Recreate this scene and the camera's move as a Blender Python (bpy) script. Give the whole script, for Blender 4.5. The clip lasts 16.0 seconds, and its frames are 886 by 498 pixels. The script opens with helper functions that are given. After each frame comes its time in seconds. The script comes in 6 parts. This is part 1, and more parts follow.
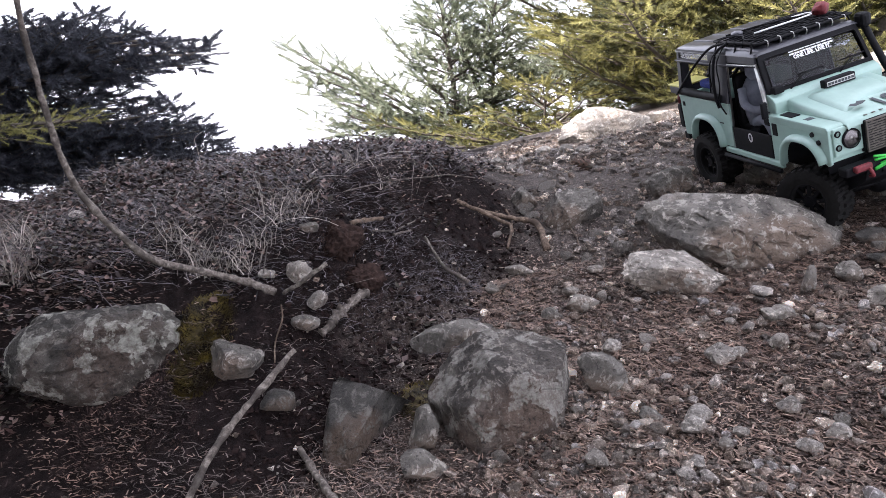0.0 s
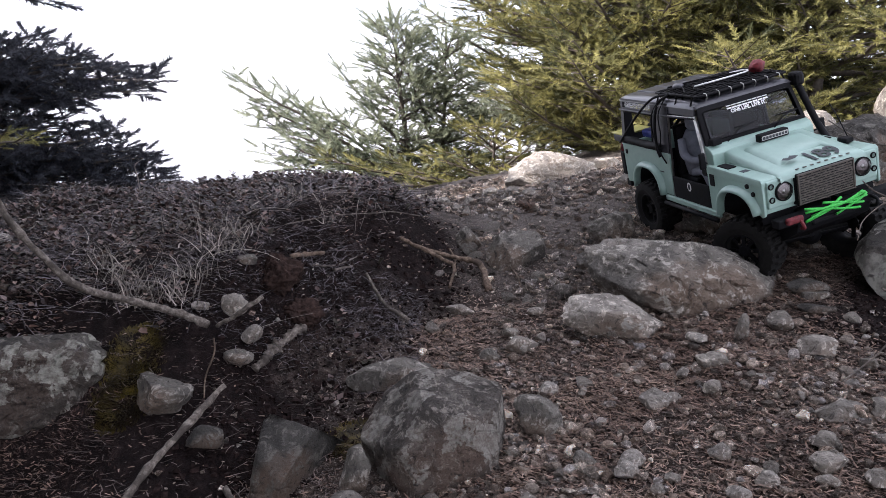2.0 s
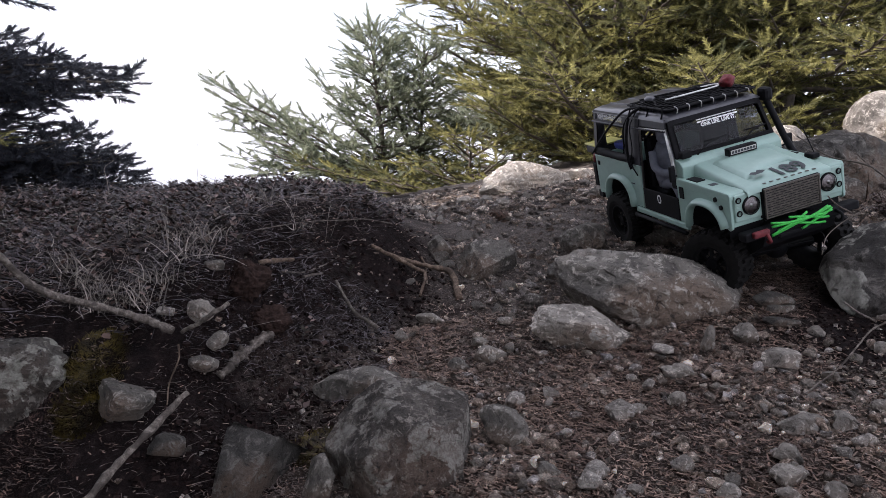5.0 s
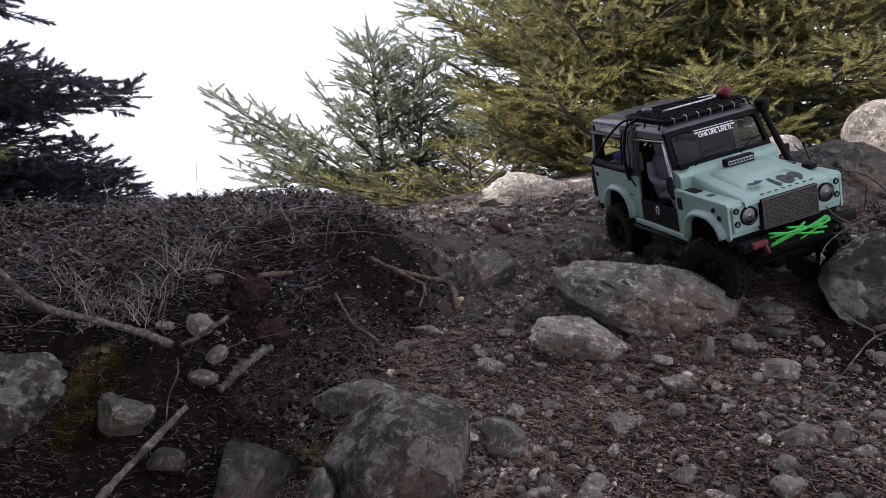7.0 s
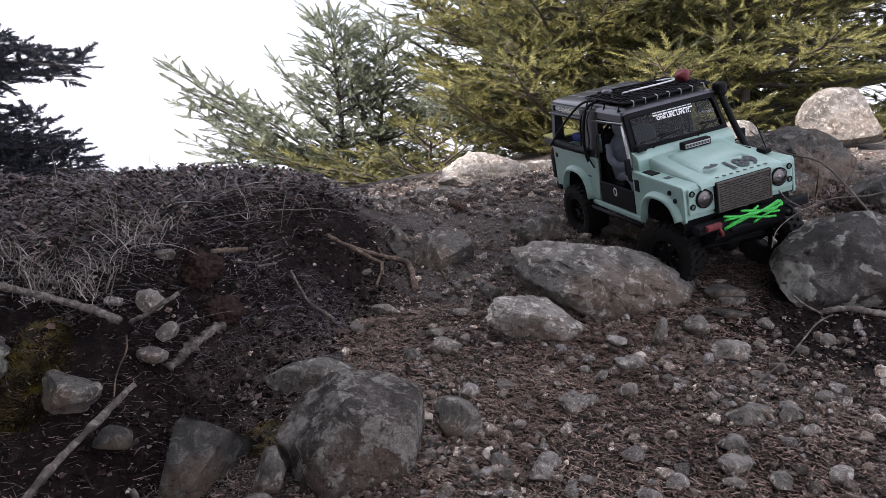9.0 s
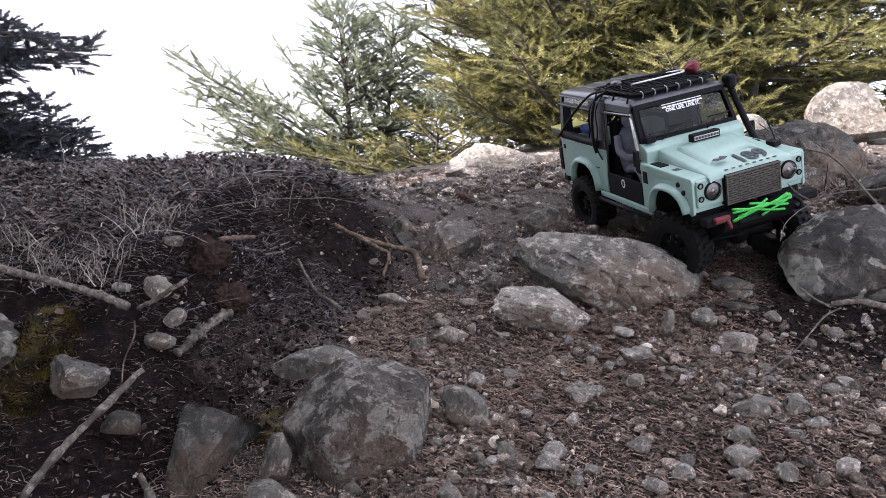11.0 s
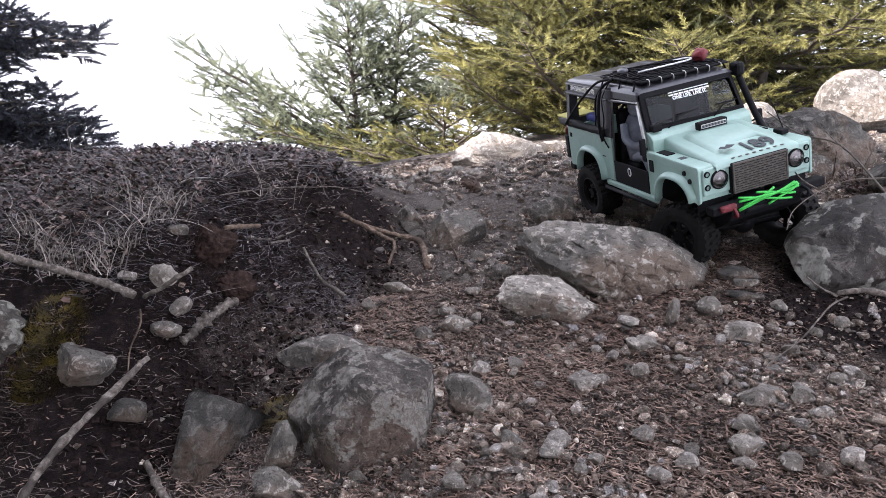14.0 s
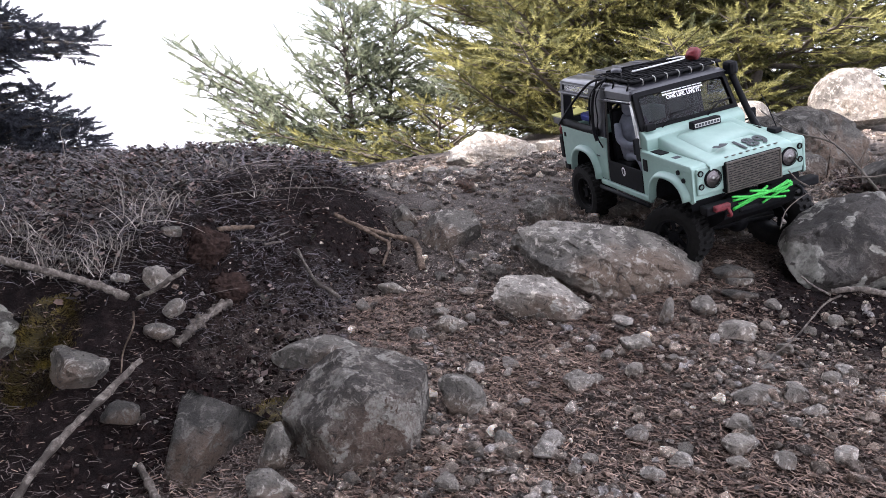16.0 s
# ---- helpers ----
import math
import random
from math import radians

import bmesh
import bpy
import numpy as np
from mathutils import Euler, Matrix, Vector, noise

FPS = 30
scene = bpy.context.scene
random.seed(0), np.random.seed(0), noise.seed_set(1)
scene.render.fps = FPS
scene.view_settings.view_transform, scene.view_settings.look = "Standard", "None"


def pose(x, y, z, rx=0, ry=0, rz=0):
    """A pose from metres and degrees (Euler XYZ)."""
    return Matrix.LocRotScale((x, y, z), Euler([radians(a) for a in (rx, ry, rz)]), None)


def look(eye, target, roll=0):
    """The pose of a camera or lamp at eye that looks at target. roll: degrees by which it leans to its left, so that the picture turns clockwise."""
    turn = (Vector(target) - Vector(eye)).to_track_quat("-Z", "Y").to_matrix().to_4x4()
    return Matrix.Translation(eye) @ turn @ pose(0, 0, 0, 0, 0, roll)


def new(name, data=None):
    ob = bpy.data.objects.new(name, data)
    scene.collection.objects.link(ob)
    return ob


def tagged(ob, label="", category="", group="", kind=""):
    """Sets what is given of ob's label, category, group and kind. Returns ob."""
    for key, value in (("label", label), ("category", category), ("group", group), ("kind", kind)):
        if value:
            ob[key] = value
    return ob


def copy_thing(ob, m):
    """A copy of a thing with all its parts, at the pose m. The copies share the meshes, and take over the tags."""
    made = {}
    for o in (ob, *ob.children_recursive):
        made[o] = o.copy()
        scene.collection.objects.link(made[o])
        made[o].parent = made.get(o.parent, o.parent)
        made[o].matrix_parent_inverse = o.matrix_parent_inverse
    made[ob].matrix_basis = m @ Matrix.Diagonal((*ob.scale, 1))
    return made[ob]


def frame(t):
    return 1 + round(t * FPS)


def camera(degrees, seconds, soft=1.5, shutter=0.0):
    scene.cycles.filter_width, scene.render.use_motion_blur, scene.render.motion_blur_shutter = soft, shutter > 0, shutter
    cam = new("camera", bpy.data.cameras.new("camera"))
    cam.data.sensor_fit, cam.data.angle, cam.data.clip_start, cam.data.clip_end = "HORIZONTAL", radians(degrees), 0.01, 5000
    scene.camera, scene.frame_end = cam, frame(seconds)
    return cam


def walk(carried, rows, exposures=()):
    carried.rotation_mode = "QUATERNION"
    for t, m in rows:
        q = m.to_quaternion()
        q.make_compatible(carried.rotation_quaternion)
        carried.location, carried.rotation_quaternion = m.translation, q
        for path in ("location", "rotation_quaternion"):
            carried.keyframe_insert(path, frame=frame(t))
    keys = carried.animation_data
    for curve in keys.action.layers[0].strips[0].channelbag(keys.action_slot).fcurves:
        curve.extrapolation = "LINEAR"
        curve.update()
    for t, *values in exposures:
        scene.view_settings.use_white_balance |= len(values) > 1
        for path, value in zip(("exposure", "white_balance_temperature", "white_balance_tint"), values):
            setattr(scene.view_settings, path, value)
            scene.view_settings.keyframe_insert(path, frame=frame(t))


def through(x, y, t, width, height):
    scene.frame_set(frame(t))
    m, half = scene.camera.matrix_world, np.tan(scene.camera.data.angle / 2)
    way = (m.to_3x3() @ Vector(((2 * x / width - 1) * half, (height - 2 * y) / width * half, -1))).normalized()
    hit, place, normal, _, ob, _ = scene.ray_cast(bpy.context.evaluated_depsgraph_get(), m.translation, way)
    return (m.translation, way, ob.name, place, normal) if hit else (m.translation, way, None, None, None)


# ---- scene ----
cam = camera(59.49, 16.0, soft=0.7)
EYE, TILT = 0.5, -13.0
ROWS = [
    (0.0, -0.0000, -0.0000, 0.0000, -0.000, -0.000, 0.000),
    (0.5, -0.0015, -0.0004, -0.0031, 0.048, -0.068, -0.456),
    (1.0, 0.0008, 0.0002, -0.0010, -0.328, 0.123, -0.500),
    (1.5, 0.0054, 0.0032, -0.0017, -2.291, 0.781, -0.992),
    (2.0, 0.0101, 0.0071, -0.0011, -3.869, 2.930, -1.844),
    (2.5, 0.0102, 0.0049, -0.0012, -3.668, 2.954, -2.181),
    (3.0, 0.0173, 0.0082, -0.0008, -5.610, 3.453, -3.036),
    (3.5, 0.0165, 0.0097, -0.0015, -5.824, 3.472, -3.012),
    (4.0, 0.0203, 0.0093, -0.0011, -5.540, 3.403, -2.732),
    (6.5, 0.0217, 0.0064, 0.0035, -5.629, 4.137, -2.398),
    (7.0, 0.0234, 0.0059, 0.0038, -5.502, 4.314, -2.251),
    (7.5, 0.0240, 0.0067, 0.0041, -5.548, 4.368, -2.241),
    (8.0, 0.0271, 0.0100, 0.0047, -5.926, 3.915, -1.948),
    (8.5, 0.0313, 0.0157, 0.0033, -8.471, 3.367, -2.551),
    (9.0, 0.0289, 0.0136, 0.0021, -8.464, 2.987, -2.866),
    (11.5, 0.0262, 0.0142, -0.0029, -7.980, 2.173, -3.631),
    (12.0, 0.0266, 0.0140, -0.0028, -7.800, 1.909, -3.759),
    (12.5, 0.0275, 0.0166, -0.0015, -7.944, 1.986, -3.659),
    (13.0, 0.0292, 0.0134, -0.0013, -7.619, 1.964, -3.406),
    (13.5, 0.0298, 0.0171, -0.0023, -7.583, 1.781, -3.580),
    (14.0, 0.0301, 0.0144, -0.0026, -7.539, 1.587, -3.484),
    (14.5, 0.0297, 0.0149, -0.0009, -7.718, 1.551, -3.357),
    (15.0, 0.0299, 0.0144, -0.0005, -7.716, 1.535, -3.361),
    (15.5, 0.0313, 0.0139, -0.0007, -7.559, 1.679, -3.375),
    (16.0, 0.0341, 0.0152, -0.0017, -7.770, 1.598, -3.202),
]
EXPOSURES = [(t, s + 1.64, 6120, 21) for t, s in ((0.0, 0.34), (1.2, 0.32), (2.0, -0.20), (3.0, -0.56), (4.0, -0.58), (6.5, -0.77), (7.5, -0.83), (8.5, -0.72), (9.0, -0.44), (11.5, 0.07), (13.0, 0.19), (16.0, 0.27))]
walk(cam, [(t, pose(0, 0, EYE, TILT) @ pose(x, y, z, 90 + pitch, roll, yaw)) for t, x, y, z, yaw, pitch, roll in ROWS], EXPOSURES)

# ---- sky and sun: high thin cloud, sun high on the left behind the added spruces ----
SUN_AZ, SUN_EL = radians(-105), radians(50)      # azimuth from +y towards +x, elevation
world = bpy.data.worlds.new("sky")
scene.world = world
world.use_nodes = True
wt = world.node_tree
wt.nodes.clear()
sky = wt.nodes.new("ShaderNodeTexSky")
sky.sky_type = 'NISHITA'
sky.sun_disc = False
sky.sun_elevation = SUN_EL
sky.sun_rotation = SUN_AZ
skyback = wt.nodes.new("ShaderNodeBackground")
skyback.inputs[1].default_value = 0.12
wt.links.new(sky.outputs[0], skyback.inputs[0])
cloudback = wt.nodes.new("ShaderNodeBackground")
cloudback.inputs[0].default_value = (0.93, 0.96, 1.0, 1)
cloudback.inputs[1].default_value = 1.0
cn = wt.nodes.new("ShaderNodeTexNoise")
cn.inputs["Scale"].default_value = 2.2
cn.inputs["Detail"].default_value = 4
cr = wt.nodes.new("ShaderNodeMapRange")
cr.inputs[1].default_value, cr.inputs[2].default_value = 0.35, 0.6
cr.inputs[3].default_value, cr.inputs[4].default_value = 0.5, 1.0
tc = wt.nodes.new("ShaderNodeTexCoord")
wt.links.new(tc.outputs["Generated"], cn.inputs["Vector"])
wt.links.new(cn.outputs[0], cr.inputs[0])
wm = wt.nodes.new("ShaderNodeMixShader")
wt.links.new(cr.outputs[0], wm.inputs[0])
wt.links.new(skyback.outputs[0], wm.inputs[1])
wt.links.new(cloudback.outputs[0], wm.inputs[2])
wo = wt.nodes.new("ShaderNodeOutputWorld")
wt.links.new(wm.outputs[0], wo.inputs[0])

sun_data = bpy.data.lights.new("sun", 'SUN')
sun_data.energy = 5.0
sun_data.angle = radians(0.6)
sun_data.color = (1.0, 0.94, 0.84)
sun = new("sun", sun_data)
sdir = Vector((math.sin(SUN_AZ) * math.cos(SUN_EL), math.cos(SUN_AZ) * math.cos(SUN_EL), math.sin(SUN_EL)))
sun.matrix_world = look(sdir * 30, (0, 0, 0))


# ---- materials ----
class Nodes:
    """Short hand for a node material."""
    def __init__(self, name):
        self.m = bpy.data.materials.new(name)
        self.m.use_nodes = True
        self.t = self.m.node_tree
        self.b = self.t.nodes["Principled BSDF"]
        self.tc = self.t.nodes.new("ShaderNodeTexCoord")
        self.co = self.tc.outputs["Object"]

    def add(self, kind, **ins):
        n = self.t.nodes.new(kind)
        for k, v in ins.items():
            n.inputs[k].default_value = v
        return n

    def link(self, a, b):
        self.t.links.new(a, b)

    def noise(self, scale, detail=6, rough=0.6, distort=0.0):
        n = self.add("ShaderNodeTexNoise", Scale=scale, Detail=detail, Roughness=rough, Distortion=distort)
        self.link(self.co, n.inputs["Vector"])
        return n.outputs[0]

    def ramp(self, fac, *stops):
        n = self.t.nodes.new("ShaderNodeValToRGB")
        e = n.color_ramp.elements
        while len(e) < len(stops):
            e.new(0.5)
        for el, (p, c) in zip(e, stops):
            el.position = p
            el.color = (*c, 1) if len(c) == 3 else c
        self.link(fac, n.inputs[0])
        return n.outputs[0]

    def mix(self, fac, a, b, blend='MIX'):
        n = self.t.nodes.new("ShaderNodeMix")
        n.data_type = 'RGBA'
        n.blend_type = blend
        for v, i in ((fac, 0), (a, 6), (b, 7)):
            if hasattr(v, "links"):
                self.link(v, n.inputs[i])
            else:
                n.inputs[i].default_value = v if i == 0 else (*v, 1)
        return n.outputs[2]

    def rnge(self, fac, a, b, c, d):
        n = self.add("ShaderNodeMapRange")
        self.link(fac, n.inputs[0])
        for i, v in enumerate((a, b, c, d)):
            n.inputs[i + 1].default_value = v
        return n.outputs[0]

    def bump(self, fac, strength, dist, prev=None):
        n = self.add("ShaderNodeBump", Strength=strength, Distance=dist)
        self.link(fac, n.inputs["Height"])
        if prev is not None:
            self.link(prev, n.inputs["Normal"])
        self.link(n.outputs[0], self.b.inputs["Normal"])
        return n.outputs[0]

    def color(self, c):
        if hasattr(c, "links"):
            self.link(c, self.b.inputs["Base Color"])
        else:
            self.b.inputs["Base Color"].default_value = (*c, 1)
        return self

    def set(self, rough=None, metal=None, spec=None):
        for k, v in (("Roughness", rough), ("Metallic", metal), ("Specular IOR Level", spec)):
            if v is not None:
                self.b.inputs[k].default_value = v
        return self

    def vary(self, col, lo, hi, island=False):
        """col made lighter or darker from piece to piece."""
        if island:
            r = self.t.nodes.new("ShaderNodeNewGeometry").outputs["Random Per Island"]
        else:
            r = self.t.nodes.new("ShaderNodeObjectInfo").outputs["Random"]
        v = self.rnge(r, 0, 1, lo, hi)
        h = self.t.nodes.new("ShaderNodeHueSaturation")
        self.link(v, h.inputs["Value"])
        self.link(col, h.inputs["Color"])
        return h.outputs[0]


def stone_material(name, dark, light, lichen=None, amount=0.6, scale=14.0, warm=(0.17, 0.115, 0.08), island=False):
    """Weathered stone: mottled body, rusty stains, crusty specks, dark pits and cracks, and lichen blotches where asked."""
    n = Nodes(name)
    body = n.noise(scale * 0.7, 9, 0.62, 0.6)
    mid = tuple((p + q) / 2 for p, q in zip(dark, light))
    col = n.ramp(body, (0.34, tuple(v * 0.55 for v in dark)), (0.46, dark), (0.56, mid), (0.68, light))
    stain = n.noise(scale * 0.35, 4, 0.6)
    col = n.mix(n.rnge(stain, 0.50, 0.60, 0, 0.7), col, warm)
    crust = n.noise(scale * 4.5, 8, 0.75, 0.6)
    col = n.mix(n.rnge(crust, 0.53, 0.60, 0.0, 0.85), col, tuple(v * 1.5 for v in light))
    col = n.mix(n.rnge(crust, 0.43, 0.37, 0.0, 0.85), col, tuple(v * 0.25 for v in dark))
    grain = n.noise(scale * 18, 3, 0.7)
    col = n.mix(n.rnge(grain, 0.56, 0.68, 0.0, 0.55), col, tuple(v * 0.35 for v in dark))
    cr = n.add("ShaderNodeTexVoronoi", Scale=scale * 0.55, Randomness=1.0)
    cr.feature = 'DISTANCE_TO_EDGE'
    warp = n.add("ShaderNodeVectorMath")
    warp.operation = 'ADD'
    wn = n.add("ShaderNodeTexNoise", Scale=scale * 1.2, Detail=4)
    n.link(n.co, wn.inputs["Vector"])
    ws_ = n.add("ShaderNodeVectorMath")
    ws_.operation = 'SCALE'
    ws_.inputs["Scale"].default_value = 1.6 / scale
    n.link(wn.outputs[1], ws_.inputs[0])
    n.link(n.co, warp.inputs[0])
    n.link(ws_.outputs[0], warp.inputs[1])
    n.link(warp.outputs[0], cr.inputs["Vector"])
    gate = n.rnge(n.noise(scale * 0.5, 2, 0.5), 0.48, 0.58, 0, 1)
    line = n.rnge(cr.outputs[0], 0.0, 0.03, 1, 0)
    k = n.add("ShaderNodeMath")
    k.operation = 'MULTIPLY'
    n.link(gate, k.inputs[0])
    n.link(line, k.inputs[1])
    if lichen:
        v = n.noise(scale * 1.5, 5, 0.6, 0.25)
        v2 = n.noise(scale * 7, 4, 0.7)
        spot = n.mix(n.rnge(v2, 0.4, 0.6, 0.3, 1), col, lichen)
        col = n.mix(n.rnge(v, amount, amount + 0.02, 0, 0.95), col, spot)
    if island:
        rnd = n.t.nodes.new("ShaderNodeNewGeometry").outputs["Random Per Island"]
        tint = n.ramp(rnd, (0.0, (0.45, 0.43, 0.41)), (0.3, (0.75, 0.7, 0.65)), (0.5, (1.0, 0.86, 0.76)), (0.7, (1.15, 1.1, 1.05)), (0.82, (0.85, 0.88, 0.95)), (1.0, (2.2, 2.1, 1.95)))
        col = n.mix(1.0, col, tint, 'MULTIPLY')
    n.color(n.vary(col, 0.75, 1.3, island)).set(rough=0.85, spec=0.3)
    q = n.bump(body, 1.0, 0.03)
    q = n.bump(crust, 1.0, 0.012, q)
    q = n.bump(n.rnge(k.outputs[0], 0, 1, 1, 0), 1.0, 0.004, q)
    n.bump(grain, 0.9, 0.0025, q)
    return n.m


GREY = stone_material("grey_stone", (0.130, 0.118, 0.102), (0.29, 0.266, 0.230))
LICHEN = stone_material("lichened_stone", (0.050, 0.045, 0.038), (0.115, 0.104, 0.088), (0.34, 0.33, 0.28), 0.54, 15.0, (0.07, 0.045, 0.033))
CRUST = stone_material("crusted_stone", (0.070, 0.060, 0.051), (0.21, 0.187, 0.160), (0.33, 0.31, 0.27), 0.52, 20.0, (0.14, 0.088, 0.062))
SPOTTED = stone_material("dark_spotted_stone", (0.040, 0.036, 0.032), (0.092, 0.083, 0.073), (0.33, 0.32, 0.28), 0.525, 7.0, (0.030, 0.017, 0.012))
PALE = stone_material("pale_stone", (0.235, 0.210, 0.180), (0.43, 0.390, 0.338), (0.40, 0.38, 0.34), 0.6)
# pale stone for the brow, its colour raised to look sunlit
SUNLIT_PALE = stone_material("sunlit_pale_stone", (0.29, 0.262, 0.225), (0.50, 0.462, 0.40), (0.56, 0.525, 0.465), 0.6, 16, (0.33, 0.265, 0.20))
QUARTZ = stone_material("quartz_stone", (0.34, 0.305, 0.268), (0.56, 0.512, 0.455), (0.62, 0.57, 0.51), 0.58, 40, (0.32, 0.25, 0.20))
DARKROCK = stone_material("dark_stone", (0.06, 0.055, 0.048), (0.13, 0.12, 0.104), (0.18, 0.17, 0.15), 0.64)
GRAVEL = stone_material("gravel", (0.20, 0.176, 0.157), (0.56, 0.505, 0.455), None, 0.6, 60, island=True)

PEBBLE = stone_material("pale_pebbles", (0.33, 0.295, 0.26), (0.66, 0.60, 0.54), None, 0.6, 50, island=True)


def soil_material():
    """Black peat on the bank, darkened for the shade there, gritty grey-brown earth on the trail, with a ragged seam
    between them, and a painted patch of shade under the lichened boulder.
    """
    n = Nodes("soil")
    a = n.noise(7, 6, 0.6)
    b = n.noise(60, 8, 0.72)
    c = n.noise(300, 4, 0.75)
    trail_col = n.ramp(b, (0.32, (0.016, 0.013, 0.0115)), (0.5, (0.046, 0.033, 0.027)), (0.66, (0.15, 0.118, 0.098)))
    trail_col = n.mix(n.rnge(a, 0.52, 0.70, 0, 0.5), trail_col, (0.062, 0.039, 0.029))
    trail_col = n.mix(n.rnge(c, 0.55, 0.63, 0, 0.8), trail_col, (0.34, 0.30, 0.265))
    xyz = n.add("ShaderNodeSeparateXYZ")
    n.link(n.co, xyz.inputs[0])
    trail_col = n.mix(n.rnge(xyz.outputs[1], 1.15, 1.6, 0, 0.6), trail_col, n.ramp(c, (0.35, (0.06, 0.052, 0.047)), (0.65, (0.27, 0.24, 0.215))))
    # dark peat, its tone lowered further to carry the bank's shade
    peat = n.ramp(b, (0.35, (0.0038, 0.0023, 0.0022)), (0.52, (0.0125, 0.0074, 0.0068)), (0.70, (0.038, 0.0255, 0.0235)))
    far = n.add("ShaderNodeMath")
    far.operation = 'MINIMUM'
    n.link(xyz.outputs[1], far.inputs[0])
    far.inputs[1].default_value = 1.45
    dot = n.add("ShaderNodeMath")
    dot.operation = 'MULTIPLY_ADD'
    n.link(far.outputs[0], dot.inputs[0])
    dot.inputs[1].default_value = 0.45
    minus = n.add("ShaderNodeMath")
    minus.operation = 'MULTIPLY'
    n.link(xyz.outputs[0], minus.inputs[0])
    minus.inputs[1].default_value = -1.0
    n.link(minus.outputs[0], dot.inputs[2])
    add = n.add("ShaderNodeMath")
    add.operation = 'ADD'
    n.link(dot.outputs[0], add.inputs[0])
    n.link(n.rnge(a, 0.2, 0.8, -0.72, -0.36), add.inputs[1])
    # round patch under the lichened boulder: its shade, painted with the peat colour
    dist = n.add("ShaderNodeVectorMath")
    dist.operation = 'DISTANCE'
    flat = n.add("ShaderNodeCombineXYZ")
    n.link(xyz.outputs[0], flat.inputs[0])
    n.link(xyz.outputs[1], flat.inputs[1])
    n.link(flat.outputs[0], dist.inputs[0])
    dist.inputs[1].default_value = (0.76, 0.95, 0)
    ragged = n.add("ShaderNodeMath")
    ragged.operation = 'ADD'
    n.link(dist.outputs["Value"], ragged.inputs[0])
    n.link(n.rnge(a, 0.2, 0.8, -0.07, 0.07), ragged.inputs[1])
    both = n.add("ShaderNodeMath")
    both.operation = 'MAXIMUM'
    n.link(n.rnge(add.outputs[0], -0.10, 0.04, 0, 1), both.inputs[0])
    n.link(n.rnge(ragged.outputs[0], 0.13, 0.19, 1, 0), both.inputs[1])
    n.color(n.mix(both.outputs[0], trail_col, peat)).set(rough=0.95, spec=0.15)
    k = n.bump(b, 1.0, 0.014)
    n.bump(c, 0.9, 0.004, k)
    return n.m


SOIL = soil_material()


def plain(name, col, rough=0.6, metal=0.0, grain=80.0, depth=0.25, vary=0.0, bump=0.0, island=False, spec=None):
    """A surface of one paint or stuff, with fine grain and dirt."""
    n = Nodes(name)
    g = n.noise(grain, 5, 0.65)
    c = n.ramp(g, (0.3, tuple(v * (1 - depth) for v in col)), (0.7, tuple(min(1, v * (1 + depth)) for v in col)))
    if vary:
        c = n.vary(c, 1 - vary, 1 + vary, island)
    n.color(c).set(rough=rough, metal=metal, spec=spec)
    if bump:
        n.bump(g, 0.5, bump)
    return n.m


def leaf_material(name, c1, c2, through=0.4, island=True, scale=3.0, tints=()):
    n = Nodes(name)
    col = n.ramp(n.noise(scale, 3, 0.6), (0.35, c1), (0.65, c2))
    if tints:
        rnd = n.t.nodes.new("ShaderNodeNewGeometry").outputs["Random Per Island"]
        col = n.mix(1.0, col, n.ramp(rnd, *tints), 'MULTIPLY')
    col = n.vary(col, 0.6, 1.45, island)
    n.color(col).set(rough=0.55, spec=0.3)
    tr = n.t.nodes.new("ShaderNodeBsdfTranslucent")
    n.link(col, tr.inputs[0])
    mx = n.t.nodes.new("ShaderNodeMixShader")
    mx.inputs[0].default_value = through
    n.link(n.b.outputs[0], mx.inputs[1])
    n.link(tr.outputs[0], mx.inputs[2])
    n.link(mx.outputs[0], n.t.nodes["Material Output"].inputs[0])
    return n.m


# needles of the spruces in shade: the shade is put into the dark colour
NEEDLE_SHADED = leaf_material("shaded_spruce_needles", (0.025, 0.026, 0.034), (0.060, 0.064, 0.076), 0.20, scale=14)
NEEDLE_GREY = leaf_material("silvery_spruce_needles", (0.095, 0.115, 0.075), (0.30, 0.325, 0.215), 0.40, scale=11)
NEEDLE_GOLD = leaf_material("yellow_green_spruce_needles", (0.046, 0.053, 0.022), (0.30, 0.280, 0.098), 0.40, scale=7)
LITTER = leaf_material("dry_needles", (0.098, 0.068, 0.055), (0.19, 0.145, 0.120), 0.05, scale=9,
                       tints=((0.0, (0.35, 0.31, 0.30)), (0.35, (0.8, 0.68, 0.6)), (0.6, (1.05, 0.98, 0.92)), (0.85, (1.25, 1.12, 1.0)), (1.0, (1.8, 1.72, 1.6))))
PEAT = plain("peat", (0.0145, 0.0090, 0.0080), 0.95, 0, 160, 0.7, 0.6, bump=0.002, island=True, spec=0.1)
REDSOIL = plain("reddish_peat", (0.026, 0.016, 0.013), 0.95, 0, 130, 0.8, bump=0.003, spec=0.1)
REDPEAT = plain("red_root_fibre", (0.034, 0.018, 0.0135), 0.95, 0, 90, 0.5, 0.6, island=True)
HEATHTWIG = plain("heath_twigs", (0.100, 0.086, 0.090), 0.85, 0, 40, 0.3, 0.75, island=True)
STRAW = plain("dead_grass", (0.225, 0.195, 0.168), 0.8, 0, 20, 0.25, 0.8, island=True)
OLDSTRAW = plain("old_grass", (0.110, 0.085, 0.074), 0.85, 0, 20, 0.3, 0.8, island=True)
